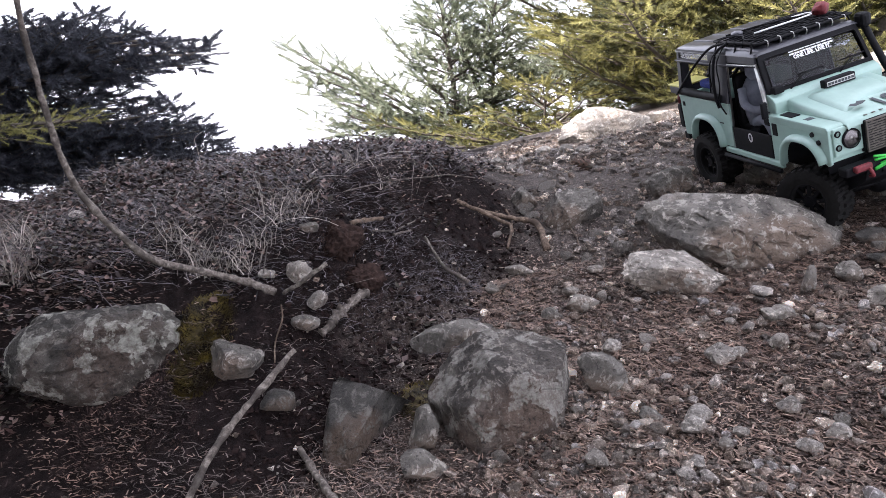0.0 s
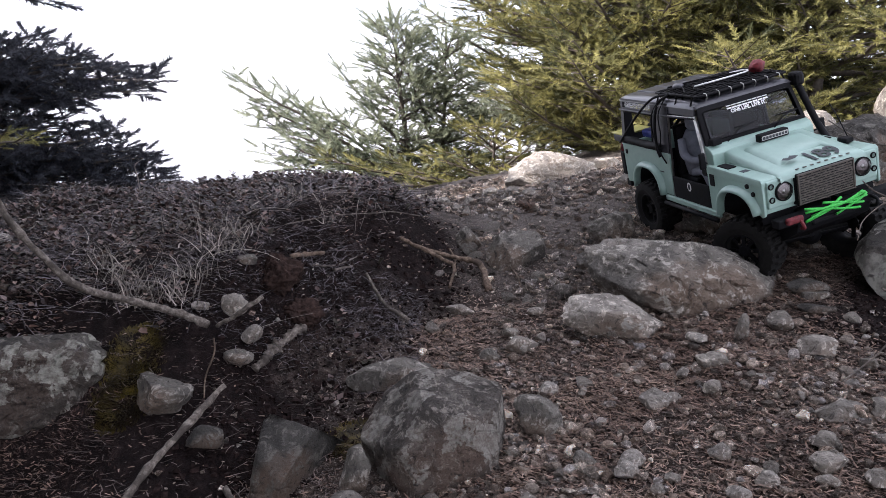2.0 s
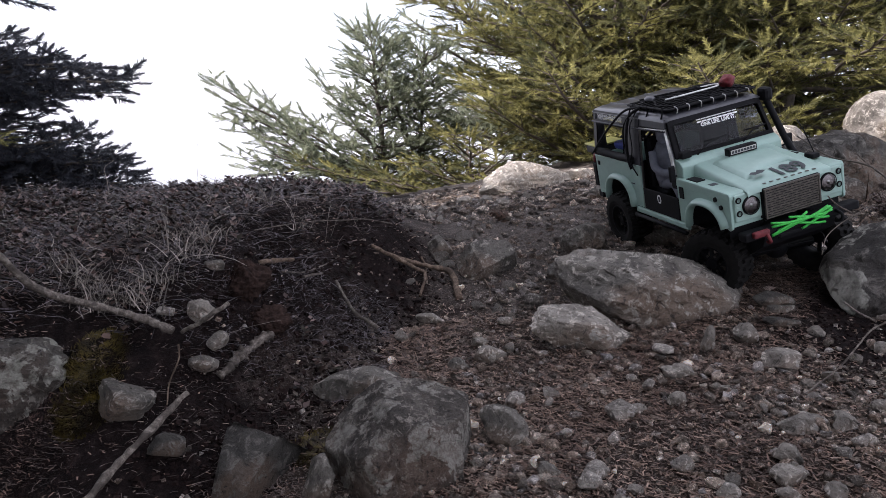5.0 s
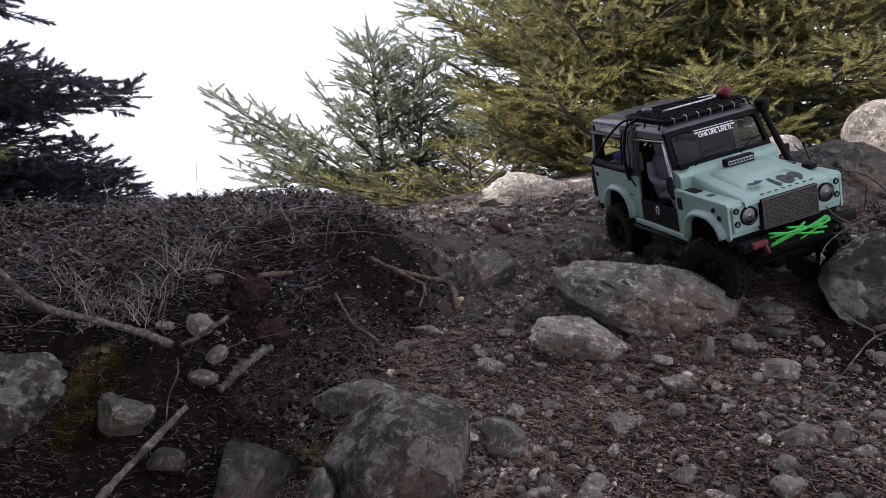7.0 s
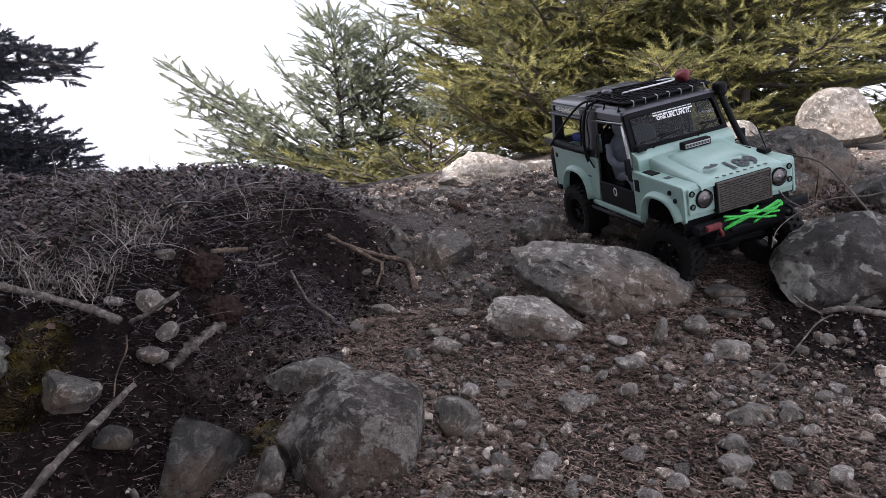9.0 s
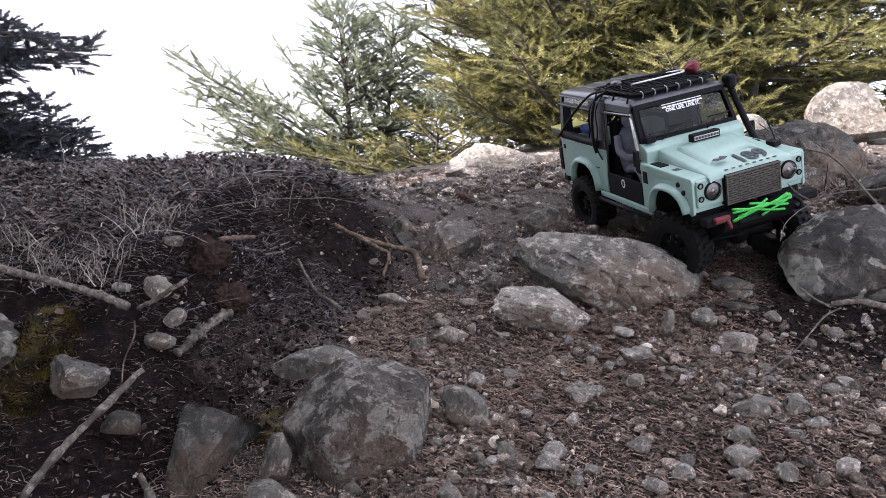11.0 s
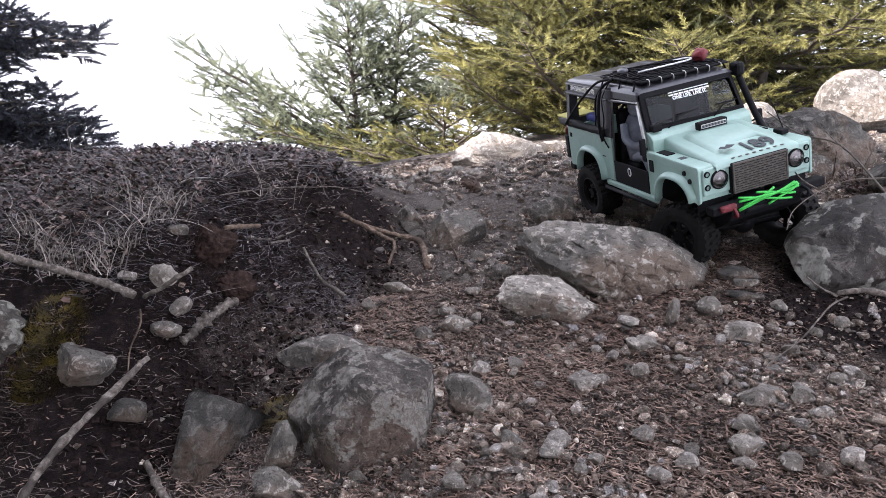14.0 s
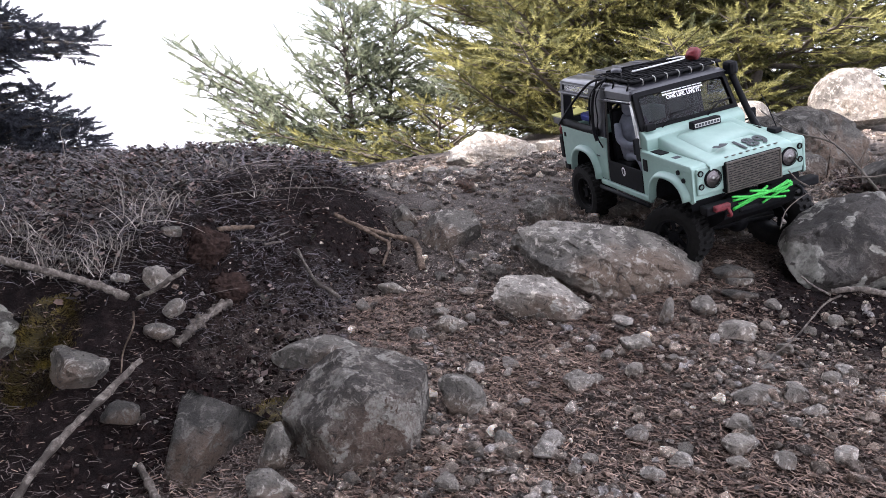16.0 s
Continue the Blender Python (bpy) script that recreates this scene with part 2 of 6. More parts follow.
SPRIG = leaf_material("heath_leaves", (0.026, 0.022, 0.022), (0.080, 0.062, 0.060), 0.2, scale=9,
                      tints=((0.0, (0.2, 0.19, 0.19)), (0.3, (0.5, 0.45, 0.45)), (0.5, (1.2, 0.85, 0.72)), (0.68, (0.7, 0.85, 0.6)), (0.85, (1.7, 1.55, 1.45)), (1.0, (3.2, 2.9, 2.5))))
DEADLEAF = leaf_material("dead_leaves", (0.045, 0.027, 0.023), (0.110, 0.075, 0.062), 0.15, scale=20,
                         tints=((0.0, (0.5, 0.45, 0.45)), (0.4, (1.0, 0.9, 0.85)), (0.75, (1.3, 1.25, 1.2)), (1.0, (2.0, 1.9, 1.8))))
MOSS = leaf_material("moss", (0.020, 0.014, 0.004), (0.108, 0.079, 0.014), 0.25, scale=30)
BARK = plain("bark", (0.09, 0.075, 0.06), 0.9, 0, 60, 0.5, bump=0.003)
def wood_material(name, c1, c2):
    """Weathered wood: streaks along the stick, scabs of bark."""
    n = Nodes(name)
    s = n.noise(140, 6, 0.75)
    p = n.noise(28, 5, 0.6)
    col = n.ramp(s, (0.35, tuple(v * 0.4 for v in c1)), (0.5, c1), (0.66, c2))
    col = n.mix(n.rnge(p, 0.5, 0.6, 0, 0.8), col, tuple(v * 0.35 for v in c1))
    n.color(col).set(rough=0.9, spec=0.2)
    n.bump(p, 0.8, 0.003, n.bump(s, 0.9, 0.002))
    return n.m


DEADWOOD = wood_material("weathered_wood", (0.115, 0.096, 0.081), (0.25, 0.222, 0.19))
ROOTWOOD = wood_material("root_wood", (0.12, 0.085, 0.062), (0.23, 0.175, 0.13))


# ---- shape helpers ----
def part(name, bm, material, parent=None, label="", smooth=False):
    """Links a bmesh as one mesh object, under a thing or part where one is given."""
    me = bpy.data.meshes.new(name)
    bm.to_mesh(me)
    bm.free()
    for m in (material if isinstance(material, (list, tuple)) else (material,)):
        me.materials.append(m)
    if smooth:
        me.shade_smooth()
    if name in ("rock", "stone"):
        me.set_sharp_from_angle(angle=radians(32))
    ob = new(name, me)
    ob.parent = parent
    if label:
        tagged(ob, label)
    return ob


def fast(name, verts, faces, material, parent=None, smooth=False):
    """A mesh object from arrays of corners and equal-sided faces."""
    verts, faces = np.asarray(verts, float), np.asarray(faces, int)
    me = bpy.data.meshes.new(name)
    k = faces.shape[1]
    me.vertices.add(len(verts))
    me.vertices.foreach_set("co", verts.ravel())
    me.loops.add(faces.size)
    me.loops.foreach_set("vertex_index", faces.ravel())
    me.polygons.add(len(faces))
    me.polygons.foreach_set("loop_start", np.arange(len(faces)) * k)
    me.update(calc_edges=True)
    me.validate()
    me.materials.append(material)
    if smooth:
        me.shade_smooth()
    else:
        me.shade_flat()
    ob = new(name, me)
    ob.parent = parent
    return ob


def empty(name, m=None):
    ob = new(name)
    ob.empty_display_size = 0.02
    if m is not None:
        ob.matrix_world = m
    return ob


def box(bm, lo, hi, bevel=0.0):
    made = bmesh.ops.create_cube(bm, size=1)["verts"]
    lo, hi = Vector(lo), Vector(hi)
    for v in made:
        v.co = Vector(lo[i] + (v.co[i] + 0.5) * (hi[i] - lo[i]) for i in range(3))
    if bevel:
        edges = list({e for v in made for e in v.link_edges})
        bmesh.ops.bevel(bm, geom=edges, offset=bevel, segments=2, affect='EDGES', profile=0.5)
    return bm


def tube(bm, pts, radii, sides=8, closed_ends=True, knob=0.0, seed=0):
    """A round rod along a line of points."""
    rng = random.Random(seed)
    pts = [Vector(p) for p in pts]
    if not isinstance(radii, (list, tuple)):
        radii = [radii] * len(pts)
    rings = []
    up = Vector((0.13, 0.21, 0.97))
    for i, p in enumerate(pts):
        d = (pts[min(i + 1, len(pts) - 1)] - pts[max(i - 1, 0)]).normalized()
        if abs(d.dot(up)) > 0.95:
            up = Vector((0.9, 0.3, 0.1))
        a = d.cross(up).normalized()
        b = d.cross(a)
        ring = []
        for k in range(sides):
            w = 2 * math.pi * k / sides
            r = radii[i] * (1 + knob * rng.uniform(-1, 1))
            ring.append(bm.verts.new(p + a * (math.cos(w) * r) + b * (math.sin(w) * r)))
        rings.append(ring)
    for r0, r1 in zip(rings, rings[1:]):
        for k in range(sides):
            bm.faces.new((r0[k], r0[(k + 1) % sides], r1[(k + 1) % sides], r1[k]))
    if closed_ends:
        bm.faces.new(rings[0][::-1])
        bm.faces.new(rings[-1])
    bmesh.ops.recalc_face_normals(bm, faces=bm.faces)
    return bm


def smooth_line(pts, n):
    """A Catmull-Rom line through points, n steps for each stretch."""
    pts = [Vector(p) for p in pts]
    ext = [2 * pts[0] - pts[1], *pts, 2 * pts[-1] - pts[-2]]
    out = []
    for i in range(1, len(ext) - 2):
        p0, p1, p2, p3 = ext[i - 1:i + 3]
        for k in range(n):
            t = k / n
            out.append(0.5 * (2 * p1 + (p2 - p0) * t + (2 * p0 - 5 * p1 + 4 * p2 - p3) * t * t + (3 * p1 - p0 - 3 * p2 + p3) * t ** 3))
    out.append(pts[-1])
    return out


# ---- the ground ----
def sst(a, b, v):
    t = min(1.0, max(0.0, (v - a) / (b - a)))
    return t * t * (3 - 2 * t)


def soft(v, k):
    return k * math.log1p(math.exp(v / k)) if v / k < 60 else v


def height(x, y):
    """The hillside: a trail that climbs away to the brow, a heathy bank on its left, and slopes that fall off all round."""
    xs = x - 0.55 * soft(x - 0.6, 0.08) - 0.9 * (soft(x - 2.2, 0.3))
    xs = xs + 0.8 * soft(-0.8 - x, 0.15)
    ys = y - 0.45 * soft(y - 1.5, 0.06) - 0.65 * soft(y - 2.5, 0.15)
    z = -0.05 + 0.23 * xs + 0.17 * ys
    foot = -0.17 + 0.45 * (min(y, 1.5) - 0.85)
    m = sst(-0.09, 0.17, foot - x) * sst(0.76, 1.16, y) * (1 - 0.5 * sst(0.62, 0.95, -x))
    z += m * (0.213 - soft(z - 0.150, 0.015)) * (1 - sst(1.6, 2.3, y)) if z < 0.34 else 0.0
    z -= 0.015 * sst(1.22, 1.5, y) * m
    z += 0.18 * min(0.5, soft(-x - 0.5, 0.03)) * sst(1.2, 1.6, y) * (1 - sst(1.9, 2.4, y))
    # the dark hollow under the overhanging mat
    for hx, hy in ((-0.127, 1.185), (-0.083, 1.24), (-0.03, 1.305)):
        z -= 0.020 * math.exp(-((x - hx) / 0.045) ** 2 - ((y - hy) / 0.035) ** 2)
    left = 1 - sst(-0.8, -0.3, x)
    z -= left * 0.3 * soft(y - 1.75, 0.06)
    z -= 0.085 * soft(y - 1.72, 0.07) * (1 - sst(0.6, 1.3, x)) * (1 - left)
    z -= 0.30 * soft(y - 4.2, 0.3) + 0.25 * soft(x - 4.0, 0.4) + 0.3 * soft(-2.0 - x, 0.3)
    return z


def on_bank(x, y):
    """How far a spot lies up on the heathy bank: 0 on the trail, 1 on the bank."""
    return sst(-0.09, 0.17, -0.17 + 0.45 * (min(y, 1.5) - 0.85) - x) * sst(0.76, 1.16, y)


def relief(x, y):
    p = Vector((x, y, 0))
    return 0.010 * noise.fractal(p * 9, 1.0, 2.0, 4) * (0.6 + 0.8 * on_bank(x, y)) + 0.0035 * noise.fractal(p * 55, 1.0, 2.0, 3)


def surface(x, y):
    return height(x, y) + relief(x, y)


def steps(lo, hi, fine, far_lo, far_hi):
    """Even fine steps from lo to hi and ever longer ones out to far_lo and far_hi."""
    mid = list(np.arange(lo, hi, fine))
    out, s, v = [], fine, lo
    while v > far_lo:
        s *= 1.25
        v -= s
        out.append(v)
    out = out[::-1] + mid
    s, v = fine, mid[-1]
    while v < far_hi:
        s *= 1.25
        v += s
        out.append(v)
    return out


gx = steps(-1.25, 1.75, 0.0125, -400, 400)
gy = steps(0.35, 2.5, 0.0125, -300, 400)
gverts = [(x, y, surface(x, y) if abs(x) < 4 and -2 < y < 5 else height(x, y)) for y in gy for x in gx]
nx = len(gx)
gfaces = [(j * nx + i, j * nx + i + 1, (j + 1) * nx + i + 1, (j + 1) * nx + i) for j in range(len(gy) - 1) for i in range(nx - 1)]
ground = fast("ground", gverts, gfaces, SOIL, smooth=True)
tagged(ground, "dark brown stony soil on a steep hillside trail", "ground", kind="structure")


# ---- rocks ----
def rock_mesh(size, seed, cuts=9, rough=0.10, detail=4, flat=0.0, faces=(), near=0.60, far=0.88):
    """A boulder: a ball cut by many planes, its faces broken by coarse and fine relief."""
    rng = random.Random(seed)
    bm = bmesh.new()
    bmesh.ops.create_icosphere(bm, subdivisions=detail, radius=1)
    planes = []
    for nx_, ny_, nz_, d in faces:
        planes.append((Vector((nx_, ny_, nz_)).normalized(), d))
    for _ in range(int(cuts * 1.4)):
        n = Vector((rng.gauss(0, 1), rng.gauss(0, 1), rng.gauss(0, 0.8))).normalized()
        planes.append((n, rng.uniform(near, far)))
    if flat:
        planes.append((Vector((rng.uniform(-0.2, 0.2), rng.uniform(-0.2, 0.2), 1)).normalized(), 1 - flat))
    off = Vector((rng.uniform(-50, 50), rng.uniform(-50, 50), rng.uniform(-50, 50)))
    for v in bm.verts:
        p = v.co.copy()
        for n, d in planes:
            over = p.dot(n) - d
            if over > 0:
                p -= n * over
        q = p * 1.5 + off
        p *= 1 + rough * 0.7 * noise.fractal(q, 1.0, 2.1, 3) + rough * 0.5 * noise.fractal(q * 4, 0.8, 2.1, 5)
        ridge = abs(noise.noise(q * 2.3))
        p *= 1 - rough * 0.7 * max(0, 0.12 - ridge) / 0.12
        v.co = Vector((p.x * size[0] / 2, p.y * size[1] / 2, p.z * size[2] / 2))
    return bm


def rock(label, x, y, size, yaw=0, tilt=(0, 0), seed=1, material=None, sink=0.3, cuts=9, rough=0.10, detail=4, flat=0.0, name="rock", group="rocks on the trail", lift=0.0, faces=(), near=0.54, far=0.84):
    """One rock, sunk into the ground by a share of its height."""
    ob = part(name, rock_mesh(size, seed, cuts, rough, detail, flat, faces, near, far), material or GREY, smooth=True)
    ob.matrix_world = pose(x, y, height(x, y) + size[2] * (0.5 - sink) + lift, tilt[0], tilt[1], yaw)
    return tagged(ob, label, "rock", group)


# the big rocks of the foreground
rock("large blocky grey boulder with rough lichen crust, half buried in soil", 0.074, 0.831, (0.190, 0.153, 0.176), 0, (0, 0), 11, CRUST, 0.36, 0, 0.06, 5, faces=((0.05, -0.22, 1.0, 0.60), (0.97, -0.2, 0.1, 0.70), (-0.72, -0.3, 0.62, 0.60), (-0.85, -0.5, -0.1, 0.74), (0.15, -0.97, 0.1, 0.70), (0.75, -0.62, 0.25, 0.72), (-0.3, -0.75, 0.55, 0.66)))
rock("small grey stone wedged under the large boulder", -0.023, 0.765, (0.070, 0.049, 0.038), 10, (0, 0), 12, GREY, 0.35)
rock("angular grey stone leaning against the large boulder", -0.022, 0.816, (0.037, 0.048, 0.073), 20, (10, 8), 13, GREY, 0.35)
rock("wedge-shaped grey rock slab with a sharp broken edge", -0.093, 0.858, (0.147, 0.177, 0.147), 0, (0, 0), 27, DARKROCK, 0.38, 1, 0.045, 5, faces=((-0.25, -0.62, 0.75, 0.42), (0.75, -0.55, -0.05, 0.30), (-0.9, -0.15, 0.2, 0.60), (-0.3, 0.9, 0.3, 0.5), (0.3, 0.5, 0.8, 0.5)))
rock("long low grey slab half buried behind the boulder", 0.027, 1.026, (0.143, 0.057, 0.055), 8, (0, -6), 15, GREY, 0.42, 8, 0.09)
rock("flattish grey rock on the soil bank", -0.266, 0.935, (0.083, 0.062, 0.060), -20, (0, 8), 16, GREY, 0.35, 5, 0.10, 4, 0.45)
rock("small dark angular stone on the soil bank", -0.204, 0.897, (0.050, 0.041, 0.034), 15, (0, 0), 17, DARKROCK, 0.25, 6, 0.06)
rock("big rounded rock with pale lichen blotches below the bank", -0.462, 0.985, (0.24, 0.19, 0.14), 8, (0, -6), 18, LICHEN, 0.54, 5, 0.09, 5, near=0.70, far=0.92)
rock("pale speckled stone among heath roots", -0.196, 1.031, (0.041, 0.031, 0.035), 0, (0, 20), 19, PALE, 0.2, 8, 0.12)
rock("small white stone on the bank", -0.239, 1.025, (0.029, 0.022, 0.019), 30, (0, 0), 20, QUARTZ, 0.2, 8, 0.08, 3)
rock("pale pointed stone on dark soil", -0.173, 1.013, (0.036, 0.025, 0.027), 40, (0, -25), 21, PALE, 0.25, 7, 0.08, 3)
rock("grey stone on dark soil", -0.184, 0.989, (0.041, 0.032, 0.026), 0, (0, 0), 22, GREY, 0.3, 8, 0.08, 3)
rock("rounded grey rock beside the large boulder", 0.187, 0.853, (0.076, 0.057, 0.056), -30, (8, 12), 23, GREY, 0.3, 7, 0.07)
rock("pale rounded stone on gravel", 0.326, 0.850, (0.049, 0.029, 0.019), 10, (0, 0), 24, PALE, 0.25, 8, 0.06, 3)
rock("white rounded pebble on gravel", 0.355, 0.742, (0.027, 0.026, 0.026), 0, (0, 0), 25, QUARTZ, 0.25, 8, 0.05, 3)
rock("flat grey stone set in the trail", 0.502, 0.775, (0.057, 0.043, 0.027), 5, (0, -8), 26, PALE, 0.35, 5, 0.05, 4, 0.25)
rock("rounded pale grey stone on the trail", 0.543, 0.764, (0.041, 0.031, 0.022), 5, (0, 0), 28, PALE, 0.3, 8, 0.06, 3)
rock("pale rugged rock with an undercut end", 0.329, 1.045, (0.161, 0.094, 0.071), -8, (4, 9), 29, PALE, 0.24, 3, 0.10, 5, faces=((-0.1, -0.25, 0.95, 0.62), (0.8, -0.55, 0.1, 0.68), (-0.35, -0.9, -0.25, 0.55), (-0.6, -0.2, 0.75, 0.62), (0.7, 0.2, 0.7, 0.7), (0.1, -0.95, 0.2, 0.72)))
rock("large long grey boulder with a rough broken top", 0.469, 1.127, (0.334, 0.176, 0.160), -10, (4, 9), 30, GREY, 0.36, 3, 0.09, 5, faces=((0.0, -0.55, 0.85, 0.56), (0.75, -0.3, 0.65, 0.62), (-0.7, -0.5, 0.4, 0.72), (-0.25, 0.3, 0.95, 0.6), (0.3, -0.9, 0.1, 0.70), (0.95, 0.1, 0.1, 0.85)))
rock("grey stone against the long boulder", 0.352, 1.285, (0.056, 0.05, 0.045), 0, (0, 0), 31, GREY, 0.32)
rock("upright narrow stone standing in gravel", 0.476, 0.971, (0.027, 0.020, 0.044), 0, (6, 4), 32, PALE, 0.25, 7, 0.06, 3)
rock("flat pale grey stone on the trail", 0.546, 0.905, (0.060, 0.049, 0.030), 12, (0, 0), 33, PALE, 0.3, 5, 0.07, 4, 0.2)
rock("dark grey stone beside the long boulder", 0.608, 1.066, (0.078, 0.047, 0.032), 0, (0, 4), 34, DARKROCK, 0.3, 8, 0.07, 3)
rock("thin flat dark stone on the trail", 0.596, 1.006, (0.077, 0.035, 0.017), -8, (0, 0), 35, DARKROCK, 0.3, 8, 0.05, 3, 0.3)
rock("thin flat stone on the trail", 0.612, 1.045, (0.06, 0.03, 0.016), 6, (0, 0), 36, GREY, 0.2, 8, 0.05, 3, 0.3)
rock("small grey stone on the trail", 0.535, 0.985, (0.038, 0.028, 0.018), 0, (0, 0), 37, GREY, 0.3, 8, 0.07, 3)
rock("big dark boulder with pale lichen spots beside the trail", 0.792, 1.038, (0.239, 0.224, 0.204), 20, (0, -4), 38, SPOTTED, 0.38, 4, 0.07, 5, faces=((-0.25, -0.7, -0.65, 0.48), (-0.1, -0.6, 0.75, 0.72), (-0.9, -0.2, 0.1, 0.74), (-0.5, 0.1, 0.85, 0.76)))
rock("squat rough grey rock by the wheel tracks", 0.419, 1.402, (0.106, 0.084, 0.069), 20, (0, 0), 39, GREY, 0.28, 9, 0.10)
rock("pointed grey slab at the edge of the bank", 0.156, 1.473, (0.061, 0.044, 0.056), 35, (0, 20), 40, GREY, 0.25, 6, 0.06)
rock("angular grey slab with a slanting top", 0.232, 1.369, (0.113, 0.102, 0.105), -30, (4, 14), 41, GREY, 0.3, 2, 0.06, 4, faces=((0.1, -0.5, 0.85, 0.45), (0.9, -0.4, 0, 0.6), (-0.5, -0.8, 0.1, 0.6), (-0.8, 0.3, 0.4, 0.6)))
rock("broad flat-topped grey rock under the model car", 0.585, 1.37, (0.15, 0.10, 0.072), 4, (0, 4), 42, GREY, 0.4, 9, 0.09)
rock("blocky grey rock beside the model car", 0.716, 1.269, (0.130, 0.098, 0.100), -10, (0, 0), 43, GREY, 0.28, 7, 0.06)
rock("grey rock on the slope below the big boulder", 1.0, 1.57, (0.115, 0.09, 0.075), 0, (0, -6), 44, GREY, 0.3, 8, 0.07)
rock("very large dark grey boulder on the slope", 1.050, 1.701, (0.345, 0.260, 0.217), -6, (6, -6), 45, DARKROCK, 0.42, 5, 0.12, 5)
rock("pale sunlit boulder on top of the slope", 1.545, 2.22, (0.27, 0.2, 0.225), -10, (0, 10), 46, SUNLIT_PALE, 0.22, 7, 0.06, 5)
rock("small pale sunlit boulder on the brow", 1.175, 2.13, (0.15, 0.12, 0.12), 0, (0, 0), 47, SUNLIT_PALE, 0.2, 8, 0.06)
rock("grey rock beside the big lichened boulder", 1.10, 1.43, (0.16, 0.12, 0.12), 30, (0, 0), 48, DARKROCK, 0.28, 8, 0.07)
rock("pale sunlit rock on the brow", 0.79, 2.06, (0.13, 0.10, 0.095), 0, (0, -8), 49, SUNLIT_PALE, 0.25, 7, 0.06)
rock("grey rock on the slope", 0.90, 1.95, (0.16, 0.12, 0.12), 12, (0, -15), 50, GREY, 0.28, 7, 0.06)
rock("low grey rock on the trail", 0.58, 1.79, (0.11, 0.08, 0.06), 0, (0, 0), 51, GREY, 0.35, 8, 0.08)
rock("thin flat pale slab on the trail", 0.80, 1.45, (0.13, 0.06, 0.024), 4, (0, -6), 52, PALE, 0.2, 8, 0.05, 4, 0.3)
rock("angular grey rock on the slope", 0.82, 1.56, (0.07, 0.06, 0.055), 0, (0, 10), 53, GREY, 0.28, 6, 0.06)
rock("wide pale sunlit rock at the trail's brow", 0.425, 2.12, (0.31, 0.16, 0.112), 3, (0, -3), 54, SUNLIT_PALE, 0.28, 8, 0.07, 5)
for i, (x, y, w) in enumerate(((0.60, 2.14, 0.11), (0.26, 2.02, 0.06), (0.20, 1.94, 0.045), (0.31, 1.98, 0.05), (0.68, 2.08, 0.07), (0.14, 1.98, 0.05), (0.98, 2.12, 0.09))):
    rock("pale stone on the sunlit brow of the trail", x, y, (w, w * 0.75, w * 0.55), 40 * i, (0, 0), 60 + i, SUNLIT_PALE, 0.3, 8, 0.07, 3, group="pale stones on the brow")
for i, (x, y, w) in enumerate(((0.02, 1.86, 0.04), (0.08, 1.80, 0.03), (0.0, 1.95, 0.05), (-0.08, 1.9, 0.035), (0.16, 1.84, 0.035), (-0.15, 1.95, 0.04), (0.10, 2.06, 0.06), (0.34, 1.88, 0.04))):
    rock("pale small stone at the far edge of the trail", x, y, (w, w * 0.8, w * 0.6), 50 * i, (0, 0), 160 + i, PALE, 0.28, 5, 0.08, 3, group="pale stones on the brow")
rock("long pale pebble on the soil", 0.123, 1.202, (0.050, 0.023, 0.020), -22, (0, 0), 70, PALE, 0.25, 7, 0.05, 3)
rock("pale rounded stone on needle litter", 0.197, 1.050, (0.060, 0.039, 0.031), -20, (0, 0), 71, PALE, 0.28, 8, 0.06, 3)
rock("pale stone on needle litter", 0.189, 1.096, (0.035, 0.024, 0.016), 10, (0, 0), 72, PALE, 0.25, 8, 0.06, 3)
rock("small grey stone on needle litter", 0.153, 1.034, (0.033, 0.023, 0.023), 0, (0, 0), 73, GREY, 0.25, 7, 0.06, 3)
rock("pale stone among heath leaves on the bank", -0.608, 1.265, (0.036, 0.03, 0.034), 0, (0, 0), 74, QUARTZ, 0.1, 7, 0.06, 3)
rock("bluish grey stone in the soil bank", -0.191, 1.091, (0.032, 0.022, 0.019), 0, (0, 10), 75, GREY, 0.2, 7, 0.06, 3)

# middling stones of the trail
STONES = ((0.517, 0.72, 0.026), (0.434, 0.675, 0.032), (0.26, 0.742, 0.036), (0.157, 0.722, 0.034), (0.249, 0.69, 0.028), (0.381, 0.69, 0.028), (0.286, 1.2, 0.05),
          (0.625, 0.97, 0.03), (0.21, 0.922, 0.036), (0.41, 0.92, 0.042), (0.275, 0.765, 0.03), (0.30, 0.72, 0.022), (0.46, 0.70, 0.024), (0.235, 1.15, 0.03),
          (0.36, 0.93, 0.02), (0.395, 0.86, 0.03), (0.42, 0.98, 0.035), (0.30, 0.93, 0.018), (0.46, 0.87, 0.02), (0.58, 0.86, 0.03), (0.62, 0.80, 0.028))
for i, (x, y, w) in enumerate(STONES):
    r = random.Random(200 + i)
    w *= 0.95
    rock("small " + ("whitish", "pale grey")[i % 2] + " stone lying in trail gravel", x, y, (w, w * r.uniform(0.65, 0.9), w * r.uniform(0.45, 0.75)), r.uniform(0, 180), (0, 0), 100 + i,
         (QUARTZ, PALE)[i % 2], 0.28, 6, 0.07, 3, name="stone", group="small stones on the trail", near=0.45, far=0.78)
